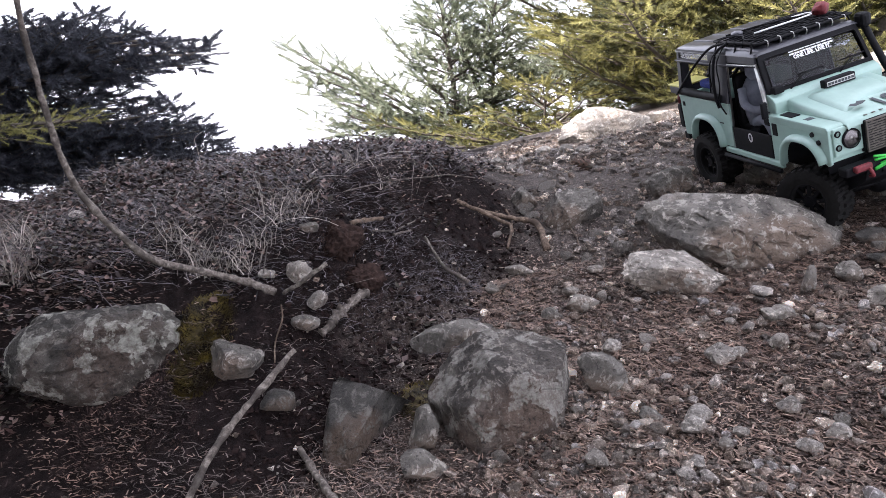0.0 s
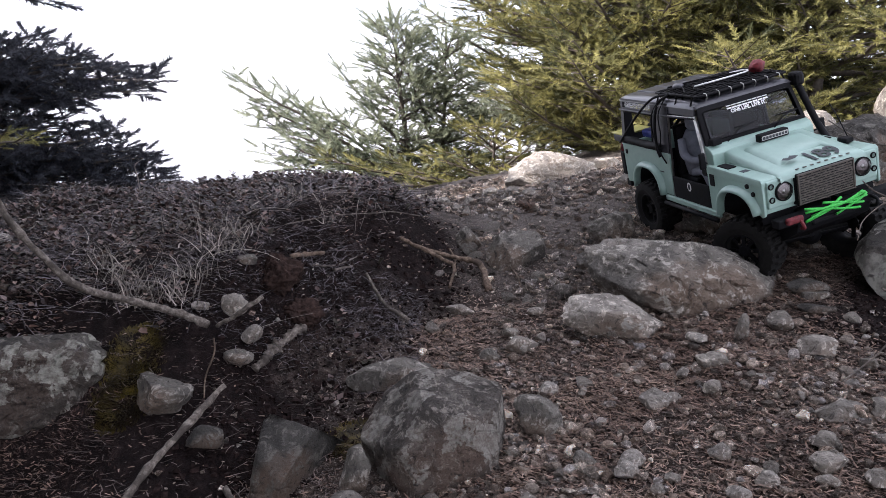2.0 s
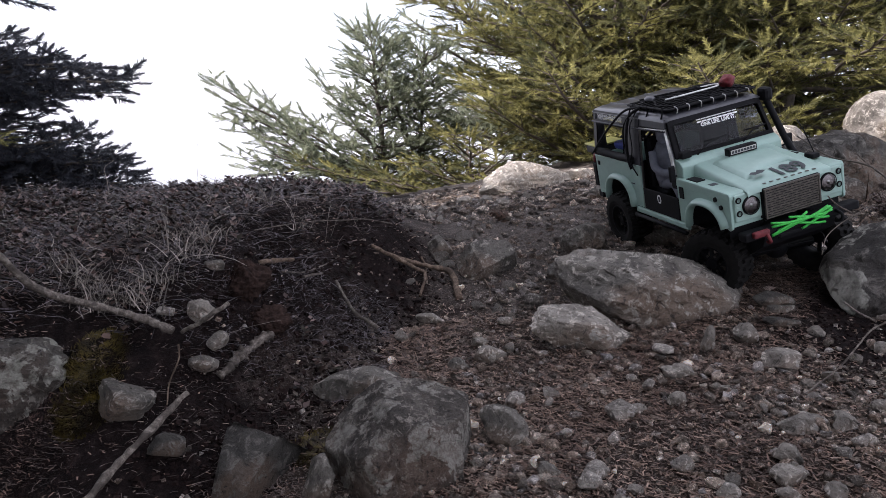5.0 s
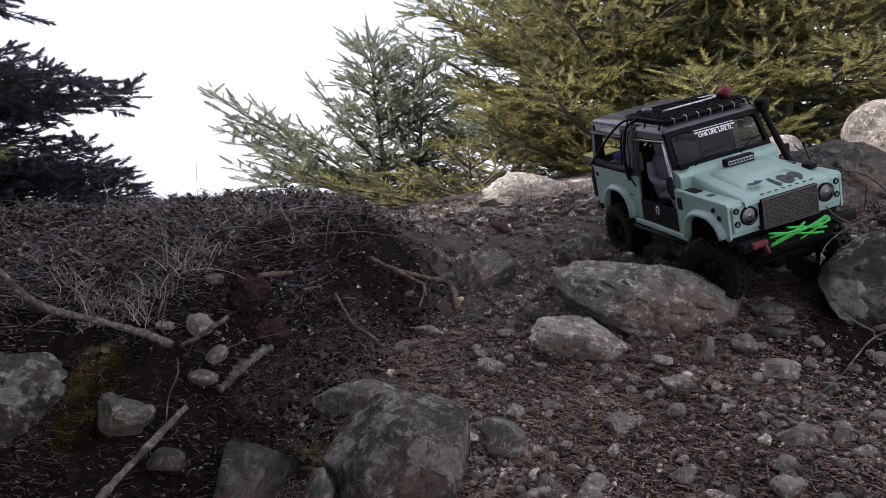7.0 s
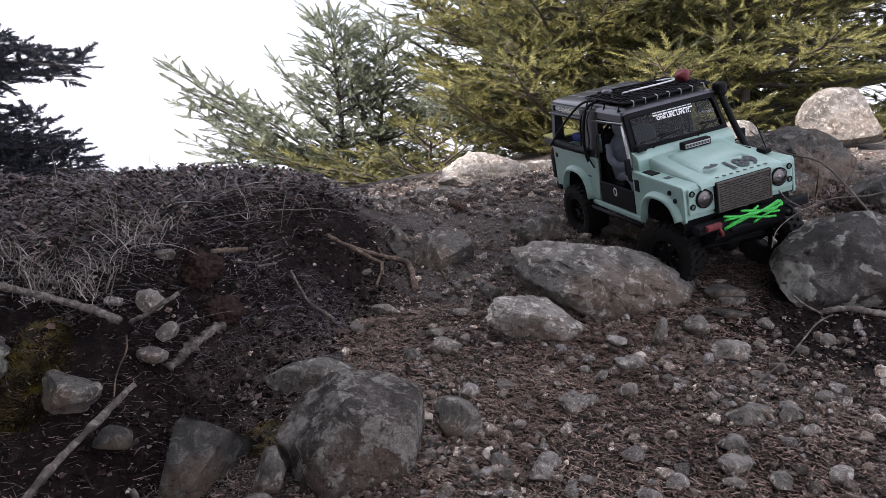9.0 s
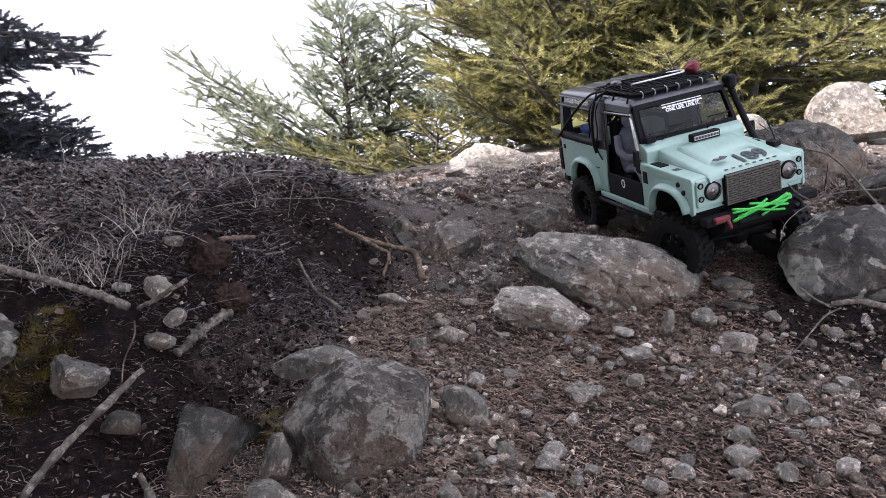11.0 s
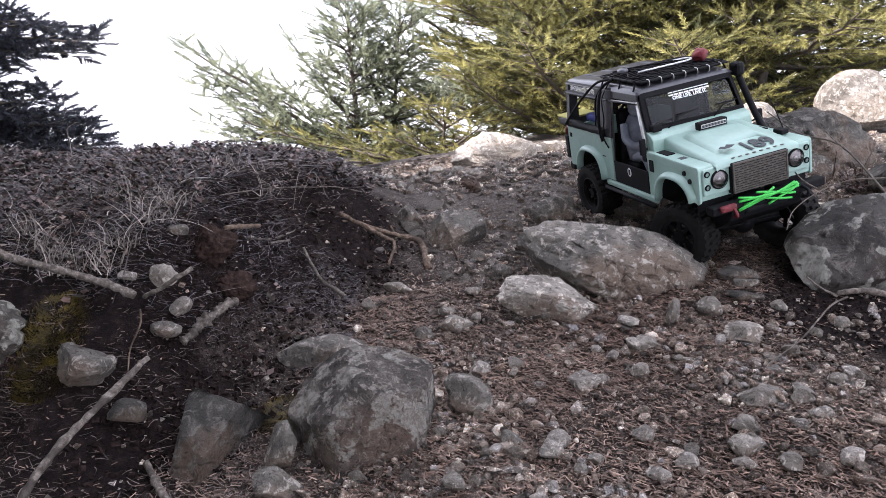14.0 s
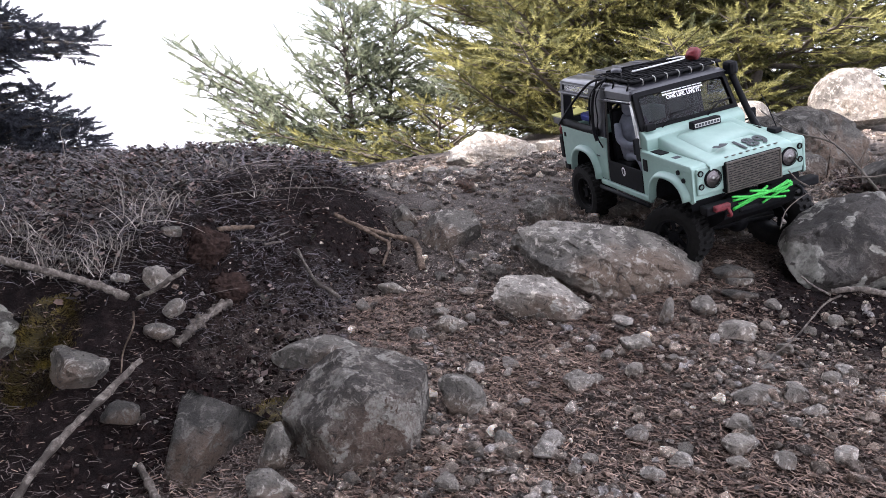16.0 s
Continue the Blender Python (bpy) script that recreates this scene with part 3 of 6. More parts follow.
# stones of the near trail
NEAR = ((0.328, 0.857, 0.037, QUARTZ),
        (0.544, 0.769, 0.028, PALE),
        (0.269, 0.758, 0.029, QUARTZ),
        (0.46, 0.729, 0.027, PALE),
        (0.598, 0.786, 0.022, PALE),
        (0.383, 0.692, 0.024, QUARTZ),
        (0.424, 0.919, 0.029, PALE),
        (0.536, 0.984, 0.035, PALE),
        (0.545, 0.732, 0.025, QUARTZ),
        (0.446, 0.696, 0.034, PALE),
        (0.223, 0.776, 0.027, GREY),
        (0.375, 0.905, 0.017, QUARTZ),
        (0.344, 0.857, 0.023, PALE),
        (0.351, 0.68, 0.022, QUARTZ),
        (0.281, 0.708, 0.019, PALE),
        (0.478, 0.663, 0.026, PALE),
        (0.534, 0.659, 0.024, QUARTZ),
        (0.675, 0.909, 0.022, PALE),
        (0.256, 0.836, 0.018, QUARTZ))
for i, (x, y, w, mat) in enumerate(NEAR):
    r = random.Random(860 + i)
    w *= 1.2
    rock(("whitish" if mat is QUARTZ else "pale" if mat is PALE else "grey") + " angular stone lying on the trail", x, y, (w, w * r.uniform(0.7, 0.95), w * r.uniform(0.5, 0.75)), r.uniform(-30, 30), (r.uniform(-12, 12), r.uniform(-12, 12)), 880 + i,
         mat, 0.3, 6, 0.06, 3, name="stone", group="small stones on the trail", near=0.5, far=0.8)
kinds = [rock_mesh((1.4, 1.1, 0.85), 300 + i, 6, 0.07, 3, near=0.42, far=0.75) for i in range(6)]
stone_meshes = []
for i, b in enumerate(kinds):
    me = bpy.data.meshes.new("stone")
    b.to_mesh(me)
    b.free()
    me.materials.append((PALE, PALE, QUARTZ)[i % 3])
    me.shade_smooth()
    me.set_sharp_from_angle(angle=radians(30))
    stone_meshes.append(me)
rng = random.Random(5)
made = 0
while made < 55:
    x, y = rng.uniform(0.05, 1.15), rng.uniform(0.62, 2.15)
    if on_bank(x, y) > 0.15 or noise.noise(Vector((x * 3, y * 3, 4))) < -0.25 * rng.random():
        continue
    w = rng.choice((0.012, 0.014, 0.017, 0.02, 0.024)) * (1 + 0.35 * (y > 1.3))
    ob = new("stone", stone_meshes[made % 6])
    ob.matrix_world = pose(x, y, surface(x, y) + 0.12 * w, rng.uniform(-30, 30), rng.uniform(-30, 30), rng.uniform(0, 360)) @ Matrix.Diagonal((w, w, w, 1))
    tagged(ob, "small " + ("pale", "pale grey", "whitish")[made % 3] + " stone lying on the stony trail", "stone", "small stones on the trail")
    made += 1


# ---- loose cover of the ground, in arrays ----
def scatter(count, seed, where, x0=-1.2, x1=1.6, y0=0.42, y1=2.5, power=1.4):
    """Spots that where(x, y) accepts with its chance."""
    r = random.Random(seed)
    out = []
    while len(out) < count:
        y = y0 + (y1 - y0) * r.random() ** power
        wide = 0.55 * sst(0.6, 1.6, y)
        x = r.uniform(max(x0, -0.8 - wide), min(x1, 1.05 + wide))
        edge = min(x + 0.8 + wide, 1.05 + wide - x, y - 0.42, 2.5 - y) + 0.1 * noise.noise(Vector((x * 6, y * 6, 51)))
        if r.random() < where(x, y) * sst(-0.02, 0.15, edge):
            out.append((x, y, surface(x, y)))
    return np.array(out)


def bare(x, y):
    """Keeps loose cover off the soil painted dark as shade under the lichened boulder."""
    return 1 - 0.95 * sst(0.23, 0.14, math.hypot(x - 0.78, y - 0.95) + 0.04 * noise.noise(Vector((x * 12, y * 12, 5))))


def trail(x, y):
    return bare(x, y) * (1 - on_bank(x, y)) ** 3 * (0.12 + 0.88 * sst(-0.30, 0.35, noise.noise(Vector((x * 4, y * 4, 9))))) * (0.006 + 0.994 * sst(-0.14, 0.10, x - 0.1 + 0.25 * (0.9 - y)))


def turned(v, r, lean):
    """Each piece's corners turned at random about the upright, and leant over by up to lean radians."""
    n = len(v)
    a, e, w = r.rand(n) * 6.283, (r.rand(n) - 0.5) * 2 * lean, r.rand(n) * 6.283
    def spin(v, ang, i, j):
        c, s = np.cos(ang)[:, None], np.sin(ang)[:, None]
        out = v.copy()
        out[..., i] = v[..., i] * c - v[..., j] * s
        out[..., j] = v[..., i] * s + v[..., j] * c
        return out
    return spin(spin(spin(v, w, 0, 1), e, 1, 2), a, 0, 1)


def chips(name, spots, size, seed, material, lean, label, category, sink=0.12):
    """Small broken pieces, each a block with all its corners knocked about."""
    r = np.random.RandomState(seed)
    b = bmesh.new()
    bmesh.ops.create_cube(b, size=0.8)
    bmesh.ops.triangulate(b, faces=b.faces)
    bv = np.array([v.co[:] for v in b.verts])
    bf = np.array([[v.index for v in f.verts] for f in b.faces])
    b.free()
    n = len(spots)
    sc = np.stack([size, size * (0.55 + 0.4 * r.rand(n)), size * (0.35 + 0.4 * r.rand(n))], 1)
    v = (bv[None] * (0.55 + 0.75 * r.rand(n, len(bv), 1)) + 0.18 * (r.rand(n, len(bv), 3) - 0.5)) * sc[:, None]
    v = turned(v, r, lean) + spots[:, None] + np.array([0, 0, 1]) * (size * sink)[:, None, None]
    f = bf[None] + (np.arange(n) * len(bv))[:, None, None]
    ob = fast(name, v.reshape(-1, 3), f.reshape(-1, 3), material)
    tagged(ob, label, category, kind="stuff")


spots = np.concatenate([scatter(15000, 31, trail), scatter(13000, 32, trail, 0.0, 1.3, 1.25, 2.3, 1.0)])
size = 0.0034 + 0.0115 * np.random.RandomState(3).rand(len(spots)) ** 2.8
chips("gravel", spots, size * (1 + 0.6 * np.clip((spots[:, 1] - 1.1) / 1.0, 0, 1)), 3, GRAVEL, 0.6, "grey and pale gravel strewn over the trail soil", "gravel")


spots = scatter(4500, 30, lambda x, y: 0.3 + 0.7 * trail(x, y), 0.1, 1.05, 0.42, 1.0, 1.0)
chips("fine_gravel", spots, 0.003 + 0.006 * np.random.RandomState(20).rand(len(spots)) ** 2, 21, GRAVEL, 0.7, "fine grey grit lying over the near trail", "gravel")


def peat_place(x, y):
    """The bare dark slope between the bank's heath and the trail."""
    k = -0.17 + 0.45 * (min(y, 1.5) - 0.85) - x
    return sst(-0.16, -0.04, k) * (1 - sst(0.06, 0.13, k + 0.03 * noise.noise(Vector((x * 9, y * 9, 3))))) * sst(0.72, 0.9, y) * (1 - sst(1.5, 1.7, y)) * (1 - 0.8 * sst(1.26, 1.42, y))


spots = scatter(3000, 36, peat_place, y1=1.6)
chips("peat_clods", spots, 0.0022 + 0.009 * np.random.RandomState(4).rand(len(spots)) ** 3, 5, PEAT, 1.0, "crumbly dark peat clods on the bare slope", "peat")
spots = scatter(160, 37, peat_place, y1=1.6)
chips("slope_gravel", spots, 0.003 + 0.007 * np.random.RandomState(6).rand(len(spots)) ** 2.5, 6, GRAVEL, 0.6, "scattered pale gravel on the dark slope", "gravel")


# dark crumbs over the painted shade under the lichened boulder
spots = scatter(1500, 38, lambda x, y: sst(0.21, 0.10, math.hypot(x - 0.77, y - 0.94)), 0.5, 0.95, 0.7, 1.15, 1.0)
chips("dark_soil_crumbs", spots, 0.002 + 0.006 * np.random.RandomState(14).rand(len(spots)) ** 2, 15, PEAT, 1.0, "dark soil crumbs that deepen the painted shade under the lichened boulder", "soil")
spots = scatter(3200, 39, lambda x, y: 1.0, -0.3, 0.75, 1.75, 2.5, 1.0)
chips("brow_gravel", spots, 0.006 + 0.018 * np.random.RandomState(15).rand(len(spots)) ** 2, 16, GRAVEL, 0.5, "pale gravel on the sunlit brow of the trail", "gravel")


def pebbles():
    """Broken angular pebbles between the gravel and the named stones."""
    r = np.random.RandomState(13)
    bv, bf = [], None
    for k in range(8):
        m = rock_mesh((1.4, 1.1, 0.85), 700 + k, 6, 0.06, 2, near=0.42, far=0.75)
        m.verts.ensure_lookup_table()
        bv.append(np.array([v.co[:] for v in m.verts]))
        bf = np.array([[v.index for v in f.verts] for f in m.faces])
        m.free()
    spots = np.concatenate([scatter(1200, 33, trail, y1=2.15), scatter(500, 34, trail, 0.05, 1.3, 1.3, 2.2, 1.0), scatter(900, 35, lambda x, y: 0.35 + 0.65 * trail(x, y), 0.15, 1.05, 0.42, 0.95, 1.0)])
    w = 0.006 + 0.013 * r.rand(len(spots)) ** 3
    v = np.array([bv[k] for k in r.randint(0, 8, len(spots))]) * w[:, None, None]
    v = turned(v, r, 0.5) + spots[:, None] + np.array([0, 0, 1]) * (0.15 * w)[:, None, None]
    n = len(bv[0])
    ob = fast("pebbles", v.reshape(-1, 3), (bf[None] + (np.arange(len(spots)) * n)[:, None, None]).reshape(-1, 3), PEBBLE)
    tagged(ob, "pale, grey and pinkish angular pebbles lying in the trail gravel", "pebbles", kind="stuff")


pebbles()


def strands(name, spots, lengths, widths, rise, bend, material, seed, parts=2, label="", category="", up=0.0):
    """Thin bent blades or needles lying or standing at the spots."""
    r = np.random.RandomState(seed)
    n = len(spots)
    a = r.rand(n) * 2 * np.pi
    el = rise[0] + (rise[1] - rise[0]) * r.rand(n)
    d = np.stack([np.cos(a) * np.cos(el), np.sin(a) * np.cos(el), np.sin(el)], 1)
    side = np.stack([-np.sin(a), np.cos(a), 0.5 * (r.rand(n) - 0.5)], 1)
    L = lengths[0] + (lengths[1] - lengths[0]) * r.rand(n)
    w = widths[0] + (widths[1] - widths[0]) * r.rand(n)
    curve = (r.rand(n) - 0.5) * 2 * bend
    drop = -np.abs(r.rand(n)) * bend * (el > 0.3)
    vs = []
    for k in range(parts + 1):
        t = k / parts
        p = spots + d * (L * t)[:, None] + side * (curve * L * t * t)[:, None] + np.array([0, 0, 1.0]) * (drop * L * t * t)[:, None]
        p[:, 2] += 0.002 + up
        tip = (1 - (0.75 if parts > 1 else 0.4) * t) if k else 1.0
        vs += [p - side * (w * tip / 2)[:, None], p + side * (w * tip / 2)[:, None]]
    v = np.stack(vs, 1)
    f = np.array([[2 * k, 2 * k + 1, 2 * k + 3, 2 * k + 2] for k in range(parts)])
    f = f[None] + (np.arange(n) * 2 * (parts + 1))[:, None, None]
    ob = fast(name, v.reshape(-1, 3), f.reshape(-1, 4), material)
    if label:
        tagged(ob, label, category, kind="stuff")
    return ob


def litter_place(x, y):
    return bare(x, y) * (0.2 + 0.8 * sst(-0.15, 0.35, noise.noise(Vector((x * 5, y * 5, 2)))) * (1 - 0.5 * sst(1.3, 1.8, y))) * (0.6 + 0.4 * sst(-0.05, 0.2, 0.12 - x)) * (1 - 0.95 * peat_place(x, y))


strands("needle_litter", np.concatenate([scatter(46000, 41, litter_place), scatter(52000, 42, lambda x, y: bare(x, y) * (0.4 + 0.6 * sst(-0.2, 0.25, noise.noise(Vector((x * 6, y * 6, 2))))), 0.05, 1.05, 0.42, 1.19, 0.8)]), (0.004, 0.012), (0.0011, 0.0025), (-0.10, 0.40), 0.5, LITTER, 7, 1,
        label="brown and grey dead spruce needles littering the soil", category="needles")
strands("dead_grass_litter", scatter(11000, 43, lambda x, y: sst(0.45, 0.95, on_bank(x, y)) * (1 - 0.85 * peat_place(x, y)) * (0.12 + 0.88 * sst(1.0, 1.2, y)) * (0.12 + 0.88 * sst(-0.3, 0.2, noise.noise(Vector((x * 4, y * 4, 12))) + 0.35 * sst(1.15, 1.35, y)))), (0.015, 0.06), (0.0008, 0.0017), (-0.05, 0.6), 0.8, OLDSTRAW, 8, 3,
        label="matted straw-coloured dead grass covering the bank", category="dead grass")
strands("heath_twigs", scatter(9500, 48, lambda x, y: sst(0.35, 0.9, on_bank(x, y)) * sst(0.95, 1.15, y) * (1 - 0.7 * peat_place(x, y)) * (0.15 + 0.85 * sst(-0.15, 0.2, noise.noise(Vector((x * 7, y * 7, 33)))))), (0.012, 0.05), (0.0009, 0.0019), (0.0, 1.1), 0.9, HEATHTWIG, 18, 3,
        label="grey and purplish dead heath twigs tangled on the bank", category="twigs")


def heath():
    """Low heath sprigs: a thin stem with whorls of small leathery leaves."""
    r = np.random.RandomState(17)
    def place(x, y):
        return on_bank(x, y) * (0.08 + 0.92 * sst(-0.12, 0.3, noise.noise(Vector((x * 3.5, y * 3.5, 21))) + 0.25 * sst(1.25, 1.6, y) + 0.3 * sst(0.35, 0.6, -x)))
    spots = np.concatenate([scatter(3300, 44, place, y0=0.9, y1=2.2), scatter(260, 46, lambda x, y: sst(0.16, 0.05, math.hypot(x - 1.12, y - 1.42)), 0.9, 1.4, 1.22, 1.7)])
    lv, ls = [], []
    leaf = np.array([[0, 0, 0], [0.45, 0.42, 0.10], [1, 0, 0.02], [0.45, -0.42, 0.10]])
    for p in spots:
        hgt = r.uniform(0.010, 0.034) * (1 - 0.35 * sst(1.3, 1.5, p[1]))
        lean = r.uniform(-0.5, 0.5, 2)
        tip = p + np.array([lean[0] * hgt, lean[1] * hgt, hgt])
        k = r.randint(7, 13)
        for i in range(k):
            t = (i + 1) / k
            a = i * 2.4 + r.rand()
            L = r.uniform(0.006, 0.015) * (1.1 - 0.3 * t)
            el = r.uniform(0.0, 0.9)
            d = np.array([math.cos(a) * math.cos(el), math.sin(a) * math.cos(el), math.sin(el)])
            s = np.array([-math.sin(a), math.cos(a), 0])
            u = np.cross(d, s)
            o = p + (tip - p) * t
            lv.append(o + L * (leaf[:, :1] * d + leaf[:, 1:2] * s + leaf[:, 2:] * u))
        ls.append((p, tip))
    lv = np.array(lv)
    n = len(lv)
    ob = fast("heath_leaves", lv.reshape(-1, 3), np.arange(n * 4).reshape(-1, 4), SPRIG)
    tagged(ob, "low heath sprigs with small dull purplish-brown leaves on the bank", "heath", kind="stuff")


heath()


strands("long_needles", scatter(1900, 78, lambda x, y: (0.25 + 0.75 * sst(-0.2, 0.2, noise.noise(Vector((x * 9, y * 9, 71))))), -0.42, -0.05, 0.60, 1.0, 0.9), (0.008, 0.024), (0.0008, 0.0014), (-0.05, 0.35), 0.6, OLDSTRAW, 79, 3,
        label="long pale dead needles and grass bits on dark soil", category="needles", up=0.002)
strands("slope_litter", scatter(2600, 83, lambda x, y: (0.15 + 0.85 * sst(-0.15, 0.25, noise.noise(Vector((x * 8, y * 8, 37))))), -0.30, 0.06, 1.0, 1.26, 0.9), (0.008, 0.030), (0.0009, 0.0018), (-0.05, 0.6), 0.8, HEATHTWIG, 84, 3,
        label="grey-brown broken heath twigs strewn over the dark slope", category="twigs", up=0.002)


def upper_bank(x, y):
    """The matted top and upper face of the bank."""
    k = -0.17 + 0.45 * (min(y, 1.5) - 0.85) - x
    return sst(0.03, 0.12, k + 0.04 * noise.noise(Vector((x * 8, y * 8, 14)))) * sst(0.98, 1.1, y) * (1 - sst(1.85, 2.1, y))


strands("bank_twigs", scatter(4200, 71, lambda x, y: upper_bank(x, y) * (0.15 + 0.85 * sst(-0.25, 0.25, noise.noise(Vector((x * 5, y * 5, 61)))))), (0.025, 0.085), (0.0012, 0.0026), (-0.06, 0.30), 0.8, HEATHTWIG, 72, 5,
        label="grey bare twigs matted over the bank", category="twigs", up=0.004)
strands("pale_stems", scatter(1100, 73, lambda x, y: upper_bank(x, y)), (0.03, 0.11), (0.0009, 0.0018), (-0.02, 0.45), 1.1, STRAW, 74, 6,
        label="pale curved dead stems lying over the bank", category="dead grass", up=0.006)


def dead_leaves():
    """Small curled brown leaves strewn between the twigs."""
    r = np.random.RandomState(75)
    spots = np.concatenate([scatter(2600, 76, lambda x, y: upper_bank(x, y) * (0.25 + 0.75 * sst(0.1, 0.45, -x)))])
    n = len(spots)
    L = 0.006 + 0.009 * r.rand(n) ** 1.5
    leaf = np.array([[-0.5, 0, 0], [-0.15, 0.28, 0.10], [0.25, 0.24, 0.14], [0.5, 0, 0.05], [0.25, -0.24, 0.12], [-0.15, -0.28, 0.12], [0, 0, -0.02]])
    v = leaf[None] * L[:, None, None] * np.array([1, 1, 1.0]) * (1 + 0.5 * (r.rand(n, 7, 1) - 0.5))
    v = turned(v, r, 1.0) + spots[:, None] + np.array([0, 0, 0.005])
    f = np.array([[0, 1, 6], [1, 2, 6], [2, 3, 6], [3, 4, 6], [4, 5, 6], [5, 0, 6]])
    ob = fast("dead_leaves", v.reshape(-1, 3), (f[None] + (np.arange(n) * 7)[:, None, None]).reshape(-1, 3), DEADLEAF)
    tagged(ob, "small curled reddish-brown dead leaves strewn over the bank", "dead leaves", kind="stuff")


dead_leaves()


def grass_tuft(x, y, blades, tall, seed, label):
    spots = np.array([(x, y, surface(x, y) - 0.004)]) + np.random.RandomState(seed).normal(0, 1, (blades, 3)) * np.array([0.018, 0.014, 0])
    ob = strands("grass_tuft", spots, (tall * 0.4, tall), (0.0010, 0.0022), (0.35, 1.5), 0.7, STRAW, seed, 5)
    tagged(ob, label, "grass", "grass tufts on the bank")


for i, (x, y, b, h) in enumerate(((-0.335, 1.052, 90, 0.085), (-0.283, 1.045, 100, 0.085), (-0.258, 1.068, 60, 0.07), (-0.232, 1.105, 60, 0.105), (-0.36, 1.09, 60, 0.06), (-0.634, 1.1, 190, 0.11), (-0.69, 1.14, 170, 0.12), (-0.654, 1.21, 120, 0.09), (-0.74, 1.2, 150, 0.11),
                                     (-0.22, 1.16, 60, 0.06), (-0.10, 1.26, 40, 0.05), (-0.42, 1.3, 60, 0.06), (-0.16, 1.3, 50, 0.05), (-0.40, 1.12, 60, 0.07), (-0.30, 1.20, 50, 0.08))):
    grass_tuft(x, y, b, h, 500 + i, "tuft of pale dry grass on the heathy bank")


def moss_patch(x, y, rad, count, seed, label, material=None):
    r = np.random.RandomState(seed)
    a, q = r.rand(count) * 6.283, np.sqrt(r.rand(count)) * rad
    pts = np.array([(px, py, surface(px, py) - 0.001) for px, py in zip(x + np.cos(a) * q * (0.7 + 0.5 * r.rand(count)), y + np.sin(a) * q)])
    ob = strands("moss", pts, (0.003, 0.008), (0.0010, 0.0018), (0.2, 1.5), 0.7, material or MOSS, seed, 2, up=0.0)
    tagged(ob, label, "moss", "moss cushions", kind="stuff")


moss_patch(-0.315, 0.977, 0.040, 2600, 61, "yellow-green moss cushion on the soil bank")
moss_patch(-0.318, 0.940, 0.036, 2400, 62, "olive moss growing beside the lichened rock")
moss_patch(-0.345, 0.905, 0.050, 1000, 63, "brownish mat of root fibre beside the lichened rock", REDPEAT)
moss_patch(-0.41, 0.885, 0.06, 1100, 64, "brownish mat of root fibre under the lichened rock", REDPEAT)
moss_patch(-0.145, 1.06, 0.045, 900, 66, "reddish-brown mat of root fibre on the dark slope", REDPEAT)
moss_patch(-0.10, 1.04, 0.035, 500, 67, "reddish-brown clump of root fibre on the dark slope", REDPEAT)
moss_patch(-0.02, 0.90, 0.045, 1500, 65, "dull moss growing between the boulder and the slab")


# ---- sticks and roots ----
def stick(name, label, pts, r0, r1, seed, material=None, category="stick", knob=0.12, group="sticks"):
    r0, r1 = r0 * 0.72, r1 * 0.72
    line = smooth_line(pts, 6)
    r = random.Random(seed)
    n = len(line)
    line = [p + Vector((r.uniform(-1, 1), r.uniform(-1, 1), r.uniform(-1, 1))) * r0 * 0.18 for p in line]
    radii = [(r0 + (r1 - r0) * i / (n - 1)) * (1 + 0.14 * r.uniform(-1, 1) + (0.25 if r.random() < 0.12 else 0)) for i in range(n)]
    bm = tube(bmesh.new(), line, radii, 9, True, knob, seed)
    ob = part(name, bm, material or DEADWOOD, smooth=True)
    return tagged(ob, label, category, group)


stick("dead_branch", "long bent bare grey branch leaning over the bank", [(-0.426, 0.814, 0.648), (-0.44, 0.837, 0.571), (-0.442, 0.861, 0.497), (-0.435, 0.875, 0.422), (-0.422, 0.892, 0.362), (-0.396, 0.912, 0.315),
      (-0.363, 0.942, 0.269), (-0.3, 0.986, 0.239), (-0.258, 0.994, 0.225), (-0.222, 0.985, 0.214)], 0.0042, 0.0066, 1)
stick("dead_branch", "straight bare grey stick leaning on the soil bank", [(-0.177, 0.869, 0.176), (-0.201, 0.823, 0.153), (-0.226, 0.787, 0.128), (-0.247, 0.749, 0.101), (-0.262, 0.722, 0.069), (-0.27, 0.696, 0.045)], 0.0045, 0.0062, 2)
stick("dead_branch", "short bare stick lying on the litter", [(-0.168, 0.836, 0.066), (-0.148, 0.799, 0.06), (-0.129, 0.764, 0.058), (-0.114, 0.735, 0.056)], 0.005, 0.007, 3)
stick("root", "exposed pale brown root crossing the trail's edge", [(0.024, 1.336, 0.278), (0.066, 1.36, 0.256), (0.124, 1.385, 0.238), (0.168, 1.359, 0.232), (0.174, 1.261, 0.208)], 0.004, 0.0085, 4, ROOTWOOD, "root", 0.2, "roots")
stick("root", "thin exposed root fork on dark soil", [(0.054, 1.355, 0.262), (0.097, 1.366, 0.240), (0.122, 1.356, 0.226), (0.11, 1.288, 0.204)], 0.005, 0.003, 5, ROOTWOOD, "root", 0.2, "roots")
stick("dead_branch", "short dark stick lying on the soil bank", [(-0.029, 1.208, 0.241), (0.001, 1.179, 0.200), (0.025, 1.182, 0.184), (0.041, 1.179, 0.174)], 0.0032, 0.005, 6)
stick("dead_branch", "broken pale twig beside the speckled stone", [(-0.15, 0.97, 0.257), (-0.167, 0.967, 0.245), (-0.187, 0.974, 0.229), (-0.21, 0.985, 0.213)], 0.004, 0.0034, 7)
